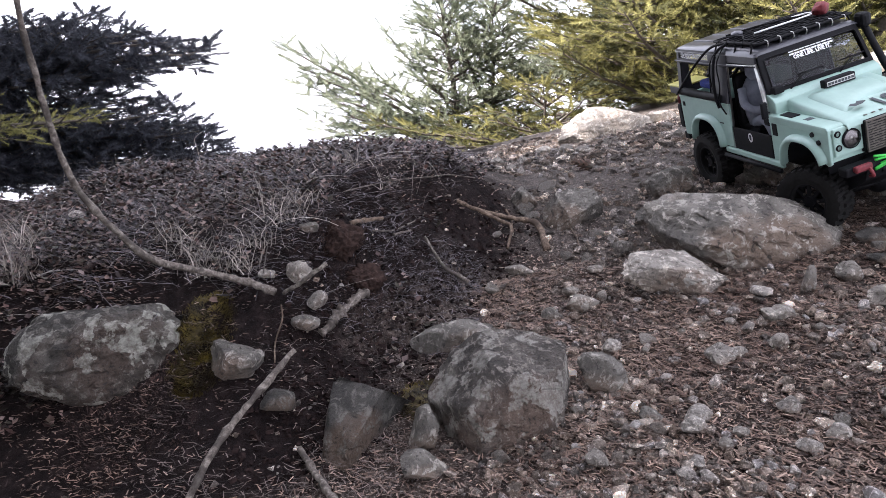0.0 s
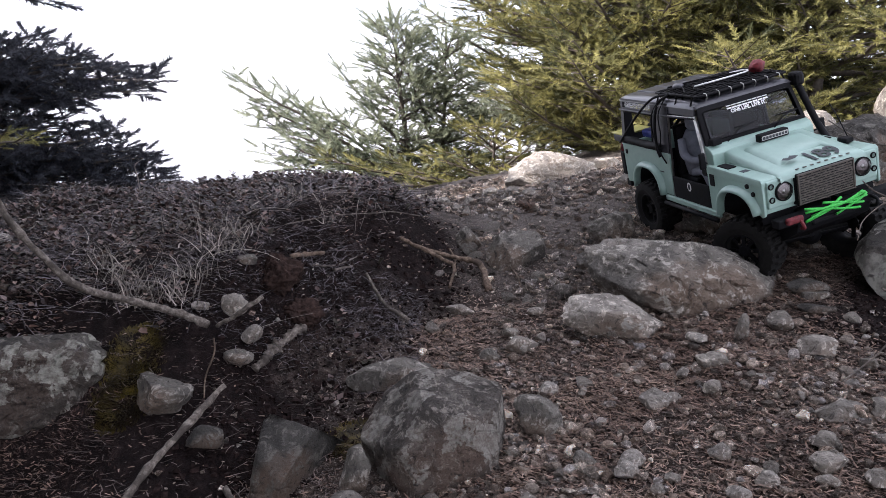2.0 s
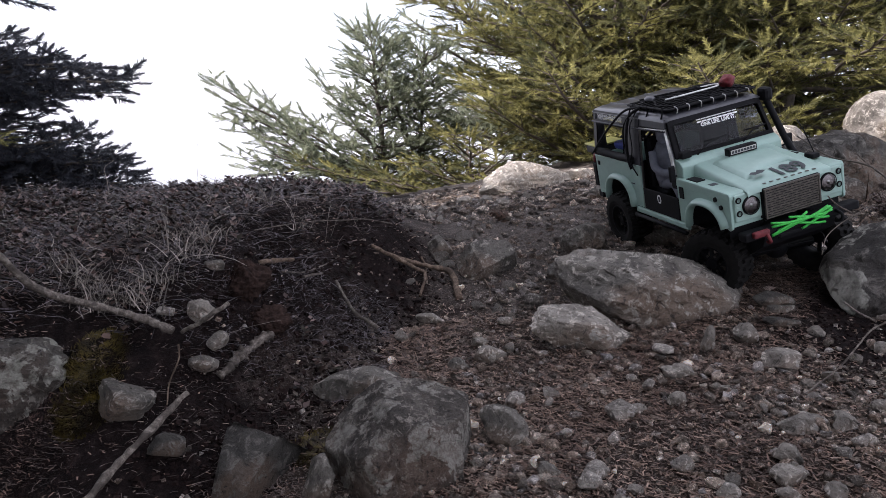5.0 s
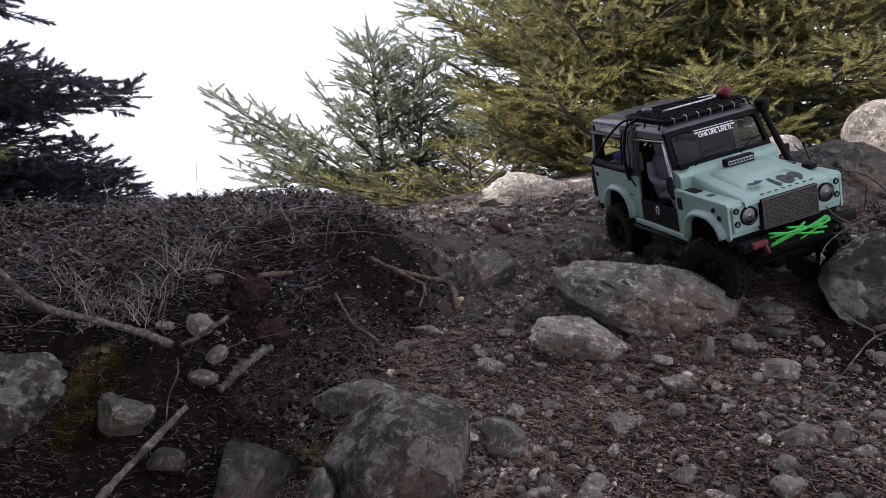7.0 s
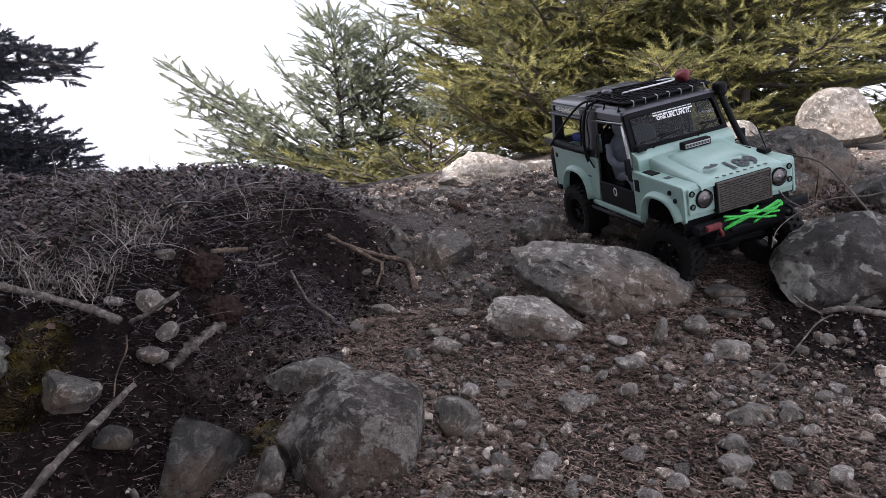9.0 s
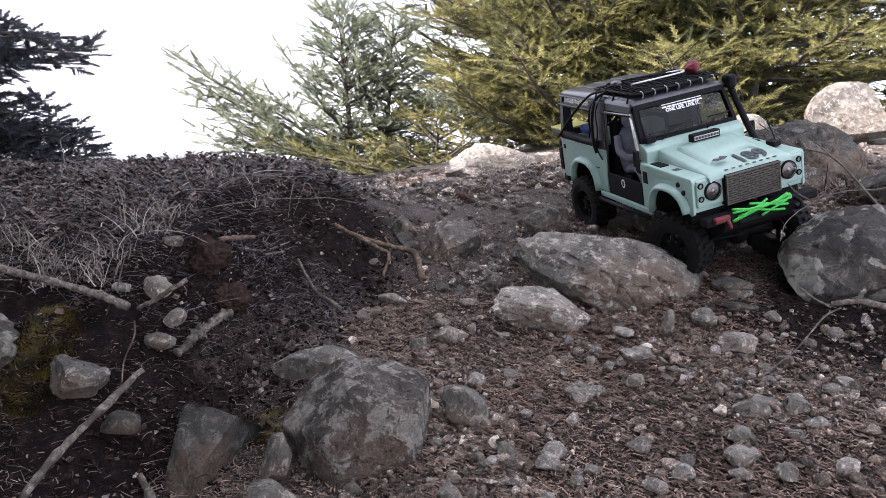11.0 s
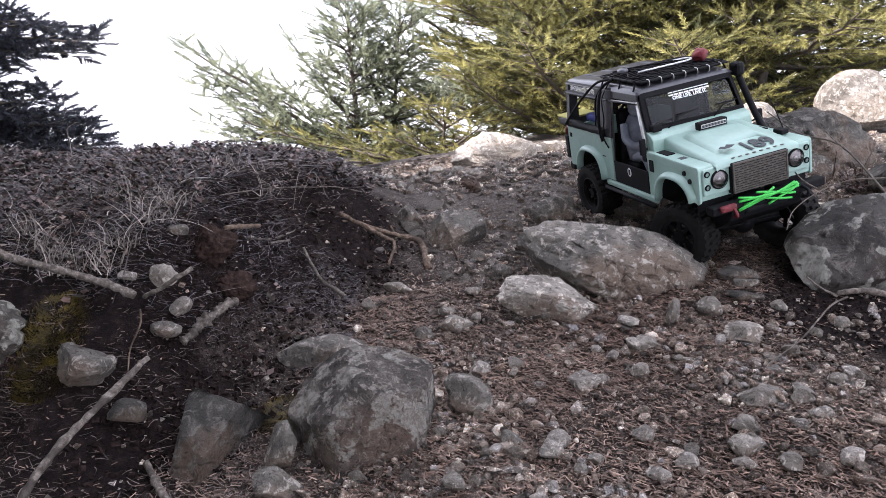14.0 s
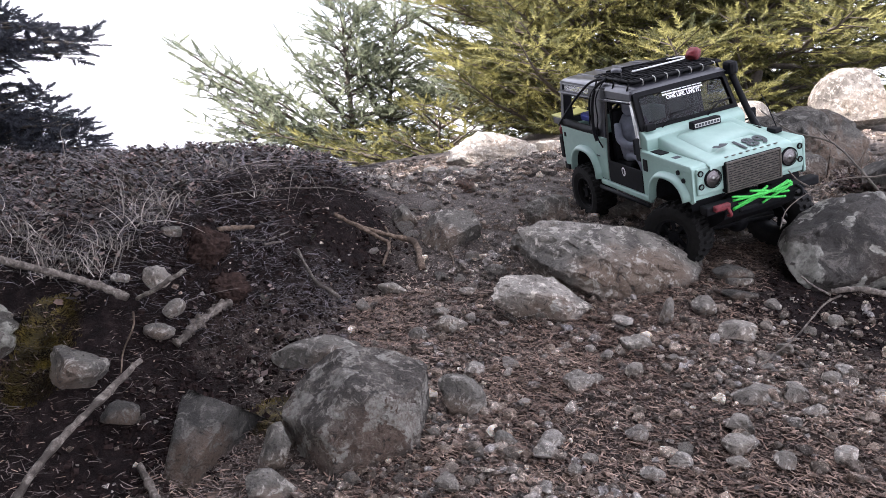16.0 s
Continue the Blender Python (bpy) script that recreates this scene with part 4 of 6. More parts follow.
stick("root", "thin root hanging down the soil bank", [(-0.217, 0.941, 0.132), (-0.218, 0.955, 0.155), (-0.212, 0.975, 0.180), (-0.216, 0.99, 0.195)], 0.0012, 0.0018, 8, ROOTWOOD, "root", 0.1, "roots")
stick("dead_branch", "dark bare twig sticking out over the dark boulder", [(0.793, 1.391, 0.514), (0.822, 1.33, 0.482), (0.853, 1.272, 0.473), (0.856, 1.218, 0.456), (0.87, 1.13, 0.40)], 0.0015, 0.0024, 9, BARK)
stick("dead_branch", "pale forked twig over the dark boulder", [(0.837, 1.278, 0.492), (0.85, 1.252, 0.472), (0.856, 1.218, 0.456)], 0.0014, 0.002, 10)
stick("dead_branch", "thin bare twig curving over the lichened boulder", [(0.62, 0.978, 0.356), (0.645, 1.01, 0.38), (0.688, 1.028, 0.406), (0.727, 1.026, 0.425), (0.774, 1.02, 0.433), (0.829, 1.014, 0.443), (0.93, 1.02, 0.42)], 0.0008, 0.0013, 11, BARK)
stick("dead_branch", "small side twig over the lichened boulder", [(0.682, 1.084, 0.427), (0.679, 1.052, 0.417), (0.688, 1.029, 0.409)], 0.0012, 0.0018, 12)
stick("dead_branch", "pale stick lying beside the lichened boulder", [(0.613, 0.838, 0.306), (0.64, 0.835, 0.311), (0.68, 0.829, 0.308), (0.72, 0.822, 0.30), (0.78, 0.82, 0.27)], 0.004, 0.006, 13)
stick("dead_branch", "thin grey twig lying on the trail", [(0.515, 0.803, 0.222), (0.564, 0.819, 0.252), (0.604, 0.837, 0.288), (0.624, 0.836, 0.303)], 0.0011, 0.0017, 14)
stick("dead_branch", "thin grey twig beside the lichened boulder", [(0.604, 0.891, 0.312), (0.608, 0.868, 0.305), (0.611, 0.837, 0.302)], 0.0015, 0.002, 15)
stick("grass_stalk", "bent dry grass stalk on the bank's crest", [(-0.497, 1.594, 0.30), (-0.505, 1.60, 0.340), (-0.511, 1.605, 0.362), (-0.494, 1.606, 0.377)], 0.0009, 0.0006, 16, STRAW, "grass", 0.0, "stalks")
stick("grass_stalk", "tall dry grass stalk on the bank's crest", [(-0.321, 1.577, 0.33), (-0.326, 1.58, 0.38), (-0.329, 1.593, 0.423)], 0.0007, 0.0005, 17, STRAW, "grass", 0.0, "stalks")
for i, (x, y, n, h) in enumerate(((1.02, 1.50, 60, 0.10), (1.10, 1.52, 70, 0.12), (1.18, 1.55, 60, 0.11), (0.96, 1.36, 40, 0.08))):
    dead = np.array([(x, y, surface(x, y) - 0.004)]) + np.random.RandomState(900 + i).normal(0, 1, (n, 3)) * np.array([0.03, 0.025, 0])
    tagged(strands("dead_heather", dead, (h * 0.4, h), (0.0012, 0.0028), (0.3, 1.4), 0.9, ROOTWOOD, 900 + i, 5), "dead brown heather bush beside the boulders", "heather", "dead heather")
TWIGS = (("short dark root end poking from the peat", [(-0.138, 1.136, 0.278), (-0.117, 1.165, 0.276), (-0.094, 1.195, 0.274)], 0.0050, 0.0040),
         ("thin pale twig lying across the dark hollow", [(-0.106, 1.149, 0.263), (-0.077, 1.189, 0.256), (-0.047, 1.242, 0.260), (-0.028, 1.285, 0.266)], 0.0020, 0.0013),
         ("short grey twig in the dark hollow", [(-0.077, 1.173, 0.252), (-0.052, 1.214, 0.250)], 0.0030, 0.0022),
         ("long thin stem along the overhanging mat", [(-0.02, 1.366, 0.316), (-0.071, 1.287, 0.322), (-0.117, 1.219, 0.322), (-0.152, 1.174, 0.319)], 0.0015, 0.0011),
         ("thin grey twig on the face of the bank", [(0.061, 1.482, 0.298), (0.008, 1.422, 0.312), (-0.033, 1.347, 0.316)], 0.0018, 0.0012))
for i, (label, pts, r0, r1) in enumerate(TWIGS):
    stick("dead_branch", label, pts, r0, r1, 30 + i, ROOTWOOD if i == 0 else DEADWOOD)
stick("root", "thin pale root curling over the litter", [(0.2, 1.392, 0.236), (0.219, 1.344, 0.233), (0.225, 1.288, 0.226), (0.224, 1.231, 0.216)], 0.0022, 0.0015, 36, ROOTWOOD, "root", 0.15, "roots")
stick("root", "short root fork hanging over the litter", [(0.117, 1.429, 0.246), (0.126, 1.397, 0.231), (0.118, 1.334, 0.213)], 0.0026, 0.0016, 37, ROOTWOOD, "root", 0.15, "roots")
for x, y, size, seed in ((-0.148, 1.092, (0.075, 0.055, 0.060), 83), (-0.112, 1.075, (0.060, 0.045, 0.040), 84)):
    ob = part("peat_lump", rock_mesh(size, seed, 4, 0.30, 5, near=0.6, far=0.9), REDSOIL, smooth=True)
    ob.matrix_world = pose(x, y, height(x, y) + size[2] * 0.12, 0, 0, 30)
    tagged(ob, "dark reddish-brown lump of fibrous peat on the slope", "peat", "peat lumps")
# rotten wood: a crooked chain of knobs
line = smooth_line([(-0.106, 1.059, 0.193), (-0.12, 1.044, 0.19), (-0.132, 1.025, 0.181), (-0.144, 1.01, 0.175), (-0.152, 0.995, 0.165), (-0.162, 0.981, 0.158)], 7)
rr = random.Random(81)
radii = [0.0042 + 0.0062 * abs(noise.noise(Vector((i * 0.31, 3.0, 8.0)))) * 1.6 + rr.uniform(-0.0008, 0.0008) for i in range(len(line))]
ob = part("rotten_wood", tube(bmesh.new(), line, radii, 12, True, 0.30, 81), DEADWOOD, smooth=True)
tagged(ob, "knobbly pale piece of rotten wood on dark soil", "wood")


# ---- spruce cone ----
def cone():
    top = empty("spruce_cone", pose(0.303, 1.675, surface(0.303, 1.675) + 0.014, 0, 78, 155))
    core = bmesh.new()
    tube(core, [(0, 0, -0.022), (0, 0, -0.012), (0, 0, 0.006), (0, 0, 0.024)], [0.005, 0.009, 0.008, 0.002], 8)
    part("core", core, BARK, top)
    sc = bmesh.new()
    v = [sc.verts.new(p) for p in ((0, 0, 0), (0.006, 0.0045, 0.005), (0.010, 0, 0.010), (0.006, -0.0045, 0.005), (0.0055, 0, 0.0035))]
    for f in ((0, 1, 4), (1, 2, 4), (2, 3, 4), (3, 0, 4), (0, 3, 2), (0, 2, 1)):
        sc.faces.new([v[i] for i in f])
    first = part("scale", sc, plain("cone_scales", (0.10, 0.058, 0.040), 0.7, 0, 60, 0.3, 0.3), top)
    k = 46
    for i in range(k):
        t = i / k
        ob = first if i == 0 else new("scale", first.data)
        ob.parent = top
        ob.matrix_local = pose(0, 0, -0.02 + 0.04 * t, 0, 0, i * 137.5) @ Matrix.Translation((0.007 * (1 - 0.6 * t), 0, 0)) @ Matrix.Diagonal((1.1 - 0.5 * t,) * 3 + (1,))
    tagged(top, "brown open spruce cone lying on the gravel", "cone")


cone()


# ---- spruces ----
def shoot_template(n, seed, wide=0.016, reach=0.17):
    """Needles of one shoot of length 1, as thin blades all round a twig, swept towards its tip."""
    r = np.random.RandomState(seed)
    out = []
    for i in range(n):
        s = (i + 0.5) / n
        a = i * 2.39996 + r.rand() * 0.6
        lean = 1.05 - 0.45 * s + 0.3 * (r.rand() - 0.5)
        L = reach * (1.1 - 0.35 * s) * (0.8 + 0.4 * r.rand())
        d = np.array([math.cos(lean), math.sin(lean) * math.cos(a), math.sin(lean) * math.sin(a)])
        w = np.array([0, -math.sin(a), math.cos(a)]) * wide
        o = np.array([s, 0, 0])
        out.append([o - w, o + w, o + d * L])
    return np.array(out)


TEMPLATES = [shoot_template(36, s, 0.034, 0.23) for s in range(3)] + [shoot_template(11, 9, 0.085, 0.36), shoot_template(38, 5, 0.036, 0.30)]


def crown_mesh(name, shoots, material, parent, seed, bushy=False):
    """All shoots of a tree as one mesh of needles."""
    r = np.random.RandomState(seed)
    p, d, L = shoots[:, :3], shoots[:, 3:6], shoots[:, 6]
    d = d / np.linalg.norm(d, axis=1)[:, None]
    h = r.normal(0, 1, d.shape)
    a = np.cross(d, h)
    a /= np.linalg.norm(a, axis=1)[:, None]
    b = np.cross(d, a)
    pick = np.where(shoots[:, 7] > 0, 3, 4 if bushy else r.randint(0, 3, len(p)))
    vs = []
    for k in range(5):
        m = pick == k
        t = TEMPLATES[k].reshape(-1, 3)
        v = p[m][:, None] + L[m][:, None, None] * (t[None, :, :1] * d[m][:, None] + t[None, :, 1:2] * a[m][:, None] + t[None, :, 2:] * b[m][:, None])
        vs.append(v.reshape(-1, 3))
    v = np.concatenate(vs)
    return fast(name, v, np.arange(len(v)).reshape(-1, 3), material, parent)


def branch_line(o, d, L, lift, r, n=6):
    """A limb that starts along d and bends up by lift towards its tip."""
    pts = []
    for i in range(n + 1):
        t = i / n
        pts.append(o + d * (L * t) + Vector((0, 0, 1)) * (lift * L * t * t) + Vector((r.uniform(-1, 1), r.uniform(-1, 1), r.uniform(-1, 1))) * 0.012 * L * (t > 0))
    return pts


def spruce(label, x, y, tall, reach, seed, needles, low=0.05, gap=0.16, whorl=6, dense=1.0, lean=(0, 0), base=None, limbs=(), size=0.062, thick=0.03, full_below=1.3, coarse=False, low_reach=1.0, bushy=False):
    """A spruce: trunk with whorls of limbs, flat sprays of side branches, and needled shoots on all of them."""
    r = random.Random(seed)
    z0 = height(x, y) if base is None else base
    top = empty("spruce_tree", pose(x, y, z0))
    axis = lambda h: Vector((lean[0] * h, lean[1] * h, h))
    wood = bmesh.new()
    n = 10
    tube(wood, [axis(tall * i / n - 0.08 * (i == 0)) for i in range(n + 1)], [thick * (1 - 0.93 * i / n) for i in range(n + 1)], 9, True, 0.06, seed)
    twigs, shoots = [], []

    def add_shoots(o, e, k, lmin, lmax, spread, rough=0):
        o, e = Vector(o), Vector(e)
        d = (e - o).normalized()
        for i in range(k):
            t = (i + r.random()) / k
            w = d.cross(Vector((0, 0, 1))).normalized() * (1 if i % 2 else -1)
            q = (d + w * spread * r.uniform(0.5, 1.3) + Vector((0, 0, spread * r.gauss(0.1, 0.35)))).normalized()
            shoots.append((*(o + (e - o) * t), *q, r.uniform(lmin, lmax), rough))
        shoots.append((*e, *d, r.uniform(lmin, lmax), rough))

    def limb(o, d, L, lift, close=False):
        pts = branch_line(o, d, L, lift, r)
        rad = 0.004 + 0.012 * L
        tube(wood, pts, [rad * (1 - 0.85 * i / 6) for i in range(7)], 5, True)
        fine = close or (o.z + z0 < full_below and not coarse)
        full = 1.0 if fine else 0.4
        big = 1.0 if fine else 2.2
        count = max(4, int(L * 34 * dense * full))
        for i in range(count):
            t = 0.12 + 0.88 * (i + r.random()) / count
            s = min(5, int(t * 6))
            p = pts[s].lerp(pts[s + 1], t * 6 - s)
            fwd = (pts[s + 1] - pts[s]).normalized()
            side = fwd.cross(Vector((0, 0, 1))).normalized() * (1 if i % 2 else -1)
            q = (fwd * 0.62 + side * 0.85 + Vector((0, 0, r.uniform(-0.35, 0.35)))).normalized()
            M = (0.10 + 0.34 * L * (1 - t)) * r.uniform(0.6, 1.15)
            e = p + q * M + Vector((0, 0, 0.08 * M))
            twigs.append((p, e, 0.0022))
            k = max(2, int(M / 0.029 * dense * (0.2 + 0.8 * full)))
            add_shoots(p + (e - p) * 0.15, e, k, size * 0.55 * big, size * 1.15 * big, 1.0, not fine)
        add_shoots(pts[2], pts[6], int(L * 14 * dense), size * 0.8 * big, size * 1.3 * big, 0.8, not fine)

    h = low
    while h < tall * 0.97:
        f = 1 - h / tall
        for i in range(whorl):
            a = 2 * math.pi * (i + r.random() * 0.8) / whorl + h * 7
            L = max(0.08, reach * f ** 0.75 * r.uniform(0.7, 1.1)) * (low_reach if h + z0 < (1.9 if coarse else 1.2) else 1.0)
            el = 0.05 + 0.75 * (1 - f) ** 1.5 + r.uniform(-0.18, 0.18)
            d = Vector((math.cos(a) * math.cos(el), math.sin(a) * math.cos(el), math.sin(el)))
            limb(axis(h + r.uniform(-0.03, 0.03)), d, L, 0.12 + 0.1 * r.random())
        h += gap * r.uniform(0.85, 1.15)
    for (ox, oy, oz), (ex, ey, ez), lift in limbs:
        o = Vector((ox - x, oy - y, oz - z0))
        e = Vector((ex - x, ey - y, ez - z0))
        limb(o, (e - o).normalized(), (e - o).length, lift, True)
    add_shoots(axis(tall * 0.9), axis(tall), 6, size, size * 1.2, 0.4)
    part("trunk", wood, BARK, top, smooth=True)
    tp = np.array([(*p, *e) for p, e, _ in twigs])
    dd = tp[:, 3:] - tp[:, :3]
    dd /= np.linalg.norm(dd, axis=1)[:, None]
    aa = np.cross(dd, (0.1, 0.2, 0.97))
    aa /= np.linalg.norm(aa, axis=1)[:, None]
    bb = np.cross(dd, aa)
    ring = []
    for k in range(3):
        w = aa * math.cos(2.094 * k) + bb * math.sin(2.094 * k)
        ring += [tp[:, :3] + w * 0.0024, tp[:, 3:] + w * 0.001]
    v = np.stack(ring, 1)
    f = np.array([[0, 2, 3, 1], [2, 4, 5, 3], [4, 0, 1, 5]])
    twigwork = fast("twig_work", v.reshape(-1, 3), (f[None] + (np.arange(len(tp)) * 6)[:, None, None]).reshape(-1, 4), BARK, top)
    tagged(twigwork, kind="stuff")
    crown_mesh("crown", np.array(shoots), needles, top, seed, bushy)
    tagged(top, label, "spruce", "spruces")
    return len(shoots)


spruce("young silvery spruce with a leaning leader and a long low branch", 0.10, 3.52, 0.76, 0.27, 1, NEEDLE_GREY, 0.03, 0.085, 6, 0.72, (-0.17, 0.0), 0.12,
       (((0.02, 3.55, 0.20), (-0.66, 3.50, 0.565), 0.03), ((0.02, 3.5, 0.20), (-0.57, 3.46, 0.40), 0.05), ((0.04, 3.45, 0.20), (-0.52, 3.40, 0.27), 0.02), ((0.02, 3.6, 0.24), (-0.44, 3.60, 0.47), 0.04),
        ((0.05, 3.4, 0.20), (-0.40, 3.25, 0.30), 0.03), ((0.03, 3.5, 0.36), (-0.23, 3.46, 0.615), 0.05), ((0.03, 3.5, 0.30), (-0.30, 3.4, 0.45), 0.05), ((0.02, 3.5, 0.20), (-0.62, 3.55, 0.49), 0.03), ((0.02, 3.5, 0.18), (-0.45, 3.45, 0.33), 0.05), ((0.02, 3.5, 0.16), (-0.52, 3.5, 0.22), 0.02)), 0.080, 0.018)
spruce("young grey-green spruce with a slim upright leader", 0.235, 3.62, 0.68, 0.26, 13, NEEDLE_GREY, 0.03, 0.085, 6, 0.72, (-0.02, 0.0), 0.12, (((0.23, 3.6, 0.3), (0.02, 3.5, 0.70), 0.05),), 0.078, 0.016)
br = random.Random(77)
boughs = []
for i in range(10):
    t = i / 9
    boughs.append(((-1.75, 2.3, 0.42 + 0.12 * t), (-1.02 + 0.29 * (1 - abs(2 * t - 0.7)) + br.uniform(-0.04, 0.02), br.uniform(2.42, 2.58), 0.475 + 0.155 * t + br.uniform(-0.015, 0.015)), 0.02))
for i in range(12):
    t = i / 11
    boughs.append(((-1.75, 2.3, 0.12 + 0.12 * t), (-0.70 - 0.20 * t + br.uniform(-0.05, 0.03), br.uniform(2.4, 2.58), 0.20 + 0.145 * t + br.uniform(-0.02, 0.01)), 0.02))
for i in range(12):
    boughs.append(((-1.8, 2.3, 0.25 + 0.025 * i), (br.uniform(-1.15, -0.96), br.uniform(2.4, 2.65), 0.24 + 0.028 * i), 0.03))
boughs.append(((-1.85, 2.0, 1.0), (-0.85, 1.95, 0.745), -0.03))
spruce("dark shaded spruce with dense drooping boughs", -1.9, 2.05, 3.0, 1.25, 2, NEEDLE_SHADED, 0.3, 0.24, 7, 0.75, (0.02, 0.0), None,
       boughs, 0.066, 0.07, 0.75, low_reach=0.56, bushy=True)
# the bough's sunlit look is put in by the yellow-green needle colour
spruce("low young spruce with sunlit yellowish tips beside the bank", -1.60, 1.95, 0.55, 0.45, 12, NEEDLE_GOLD, 0.1, 0.12, 6, 0.9, (0, 0), None, (((-1.5, 1.95, 0.36), (-0.90, 1.96, 0.37), 0.02), ((-1.5, 1.95, 0.34), (-0.98, 1.90, 0.35), 0.02)), 0.045, 0.02)
spruce("low sprawling young spruce with bright yellow-green shoots behind the brow", 0.40, 3.22, 0.26, 0.45, 15, NEEDLE_GOLD, 0.02, 0.08, 6, 0.8, (0.1, 0), 0.16, (((0.35, 3.2, 0.2), (-0.28, 3.15, 0.26), 0.03), ((0.35, 3.2, 0.18), (-0.15, 3.05, 0.20), 0.03)), 0.066, 0.015)
spruce("sunlit yellow-green spruce behind the brow", 1.0, 3.15, 2.3, 0.82, 3, NEEDLE_GOLD, 0.05, 0.115, 7, 0.85, (-0.05, 0.0), 0.30,
       (((0.98, 3.15, 0.78), (0.15, 3.10, 0.93), 0.03), ((0.98, 3.15, 0.70), (0.34, 3.0, 0.80), 0.03), ((0.98, 3.15, 0.55), (0.38, 2.95, 0.62), 0.03)), 0.078, 0.035, 1.15)
spruce("sunlit bushy yellow-green spruce behind the rocks", 1.62, 3.0, 2.2, 0.90, 4, NEEDLE_GOLD, 0.05, 0.115, 7, 0.85, (0.05, 0.05), 0.30, (), 0.078, 0.035, 1.15)
spruce("green spruce beyond the trail", 0.85, 4.5, 2.4, 0.9, 5, NEEDLE_GREY, 0.05, 0.15, 6, 0.6, (0, 0), 0.2, (), 0.070, 0.03, 1.15)
spruce("yellow-green spruce at the edge of the wood", 2.55, 2.9, 2.4, 0.95, 6, NEEDLE_GOLD, 0.05, 0.16, 6, 0.55, (0, 0), 0.30, (), 0.068, 0.035, 1.15)
spruce("tall grey-green spruce deeper in the wood", 1.35, 4.1, 3.0, 1.1, 7, NEEDLE_GREY, 0.1, 0.2, 7, 0.55, (0, 0), 0.2, (), 0.12, 0.045, 1.15)
spruce("tall yellow-green spruce at the back of the wood", 2.2, 4.0, 3.0, 1.2, 8, NEEDLE_GOLD, 0.1, 0.2, 7, 0.55, (0, 0), 0.2, (), 0.12, 0.045, 1.15)
# unseen spruces, coarser, added to keep sun and sky off the foreground
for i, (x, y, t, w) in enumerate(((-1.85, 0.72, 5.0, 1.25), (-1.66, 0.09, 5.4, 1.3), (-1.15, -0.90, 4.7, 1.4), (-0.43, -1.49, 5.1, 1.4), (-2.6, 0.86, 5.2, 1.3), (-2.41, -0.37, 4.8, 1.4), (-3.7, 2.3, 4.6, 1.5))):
    spruce("tall unseen spruce added to shade the foreground", x, y, t, w, 20 + i, NEEDLE_SHADED, 0.5, 0.32, 7, 0.8, (0, 0), None, (), 0.10, 0.08, 1.3, True, 0.35)


# ---- the model car ----
MINT = plain("mint_paint", (0.255, 0.375, 0.325), 0.38, 0, 35, 0.10, spec=0.5)
BLACKPL = plain("black_plastic", (0.0055, 0.0055, 0.0065), 0.62, 0, 120, 0.35, bump=0.0004, spec=0.12)
ROOFTOP = plain("satin_grey_roof", (0.055, 0.055, 0.064), 0.30, 0, 60, 0.25, spec=0.6)
NETTING = plain("black_netting", (0.006, 0.006, 0.0065), 0.8, 0, 300, 0.6, bump=0.002, spec=0.15)
ROOFGREY = plain("charcoal_plastic", (0.022, 0.022, 0.027), 0.45, 0, 90, 0.3, spec=0.3)
RUBBER = plain("black_rubber", (0.009, 0.0085, 0.008), 0.85, 0, 160, 0.4, bump=0.0006, spec=0.15)
STEEL = plain("dull_steel", (0.42, 0.41, 0.39), 0.38, 1.0, 120, 0.25)
GRILLE = plain("grille_steel", (0.075, 0.066, 0.056), 0.5, 0.6, 120, 0.35)
CHROME = plain("chrome", (0.22, 0.20, 0.20), 0.35, 1.0, 60, 0.1)
GREENROPE = plain("green_rope", (0.03, 0.42, 0.05), 0.6, 0, 400, 0.35, bump=0.0005)
RED = plain("red_cloth", (0.12, 0.010, 0.014), 0.7, 0, 150, 0.4, bump=0.001)
YELLOW = plain("yellow_plastic", (0.30, 0.28, 0.05), 0.45, 0, 80, 0.2)
BLUE = plain("blue_cloth", (0.015, 0.03, 0.20), 0.7, 0, 120, 0.3)
WHITE = plain("white_print", (0.75, 0.75, 0.74), 0.6, 0, 80, 0.1)
INK = plain("black_print", (0.02, 0.025, 0.03), 0.6, 0, 80, 0.2)
SHIRT = plain("doll_shirt", (0.15, 0.16, 0.19), 0.8, 0, 90, 0.2)


def glass_material(name, tint, rough):
    n = Nodes(name)
    n.color(tint).set(rough=rough)
    n.b.inputs["Transmission Weight"].default_value = 1.0
    n.b.inputs["IOR"].default_value = 1.25
    return n.m


GLASS = glass_material("smoked_glass", (0.30, 0.32, 0.34), 0.01)
CLEAR = glass_material("clear_pane", (0.85, 0.87, 0.88), 0.02)
LENS = glass_material("lamp_glass", (0.6, 0.6, 0.6), 0.05)

# the car is drawn in metres; x ahead, y to its left, z up from the ground between its wheels
car = empty("model_car", pose(0.6313, 1.2963, 0.3006, 17.45, 3.46, -79.42))
tagged(car, "mint green radio-controlled model off-road car with black roof and green rope", "model car")


def cpart(name, bm, material, parent=None, label="", smooth=False):
    bmesh.ops.recalc_face_normals(bm, faces=bm.faces)
    return part(name, bm, material, parent or car, label, smooth)


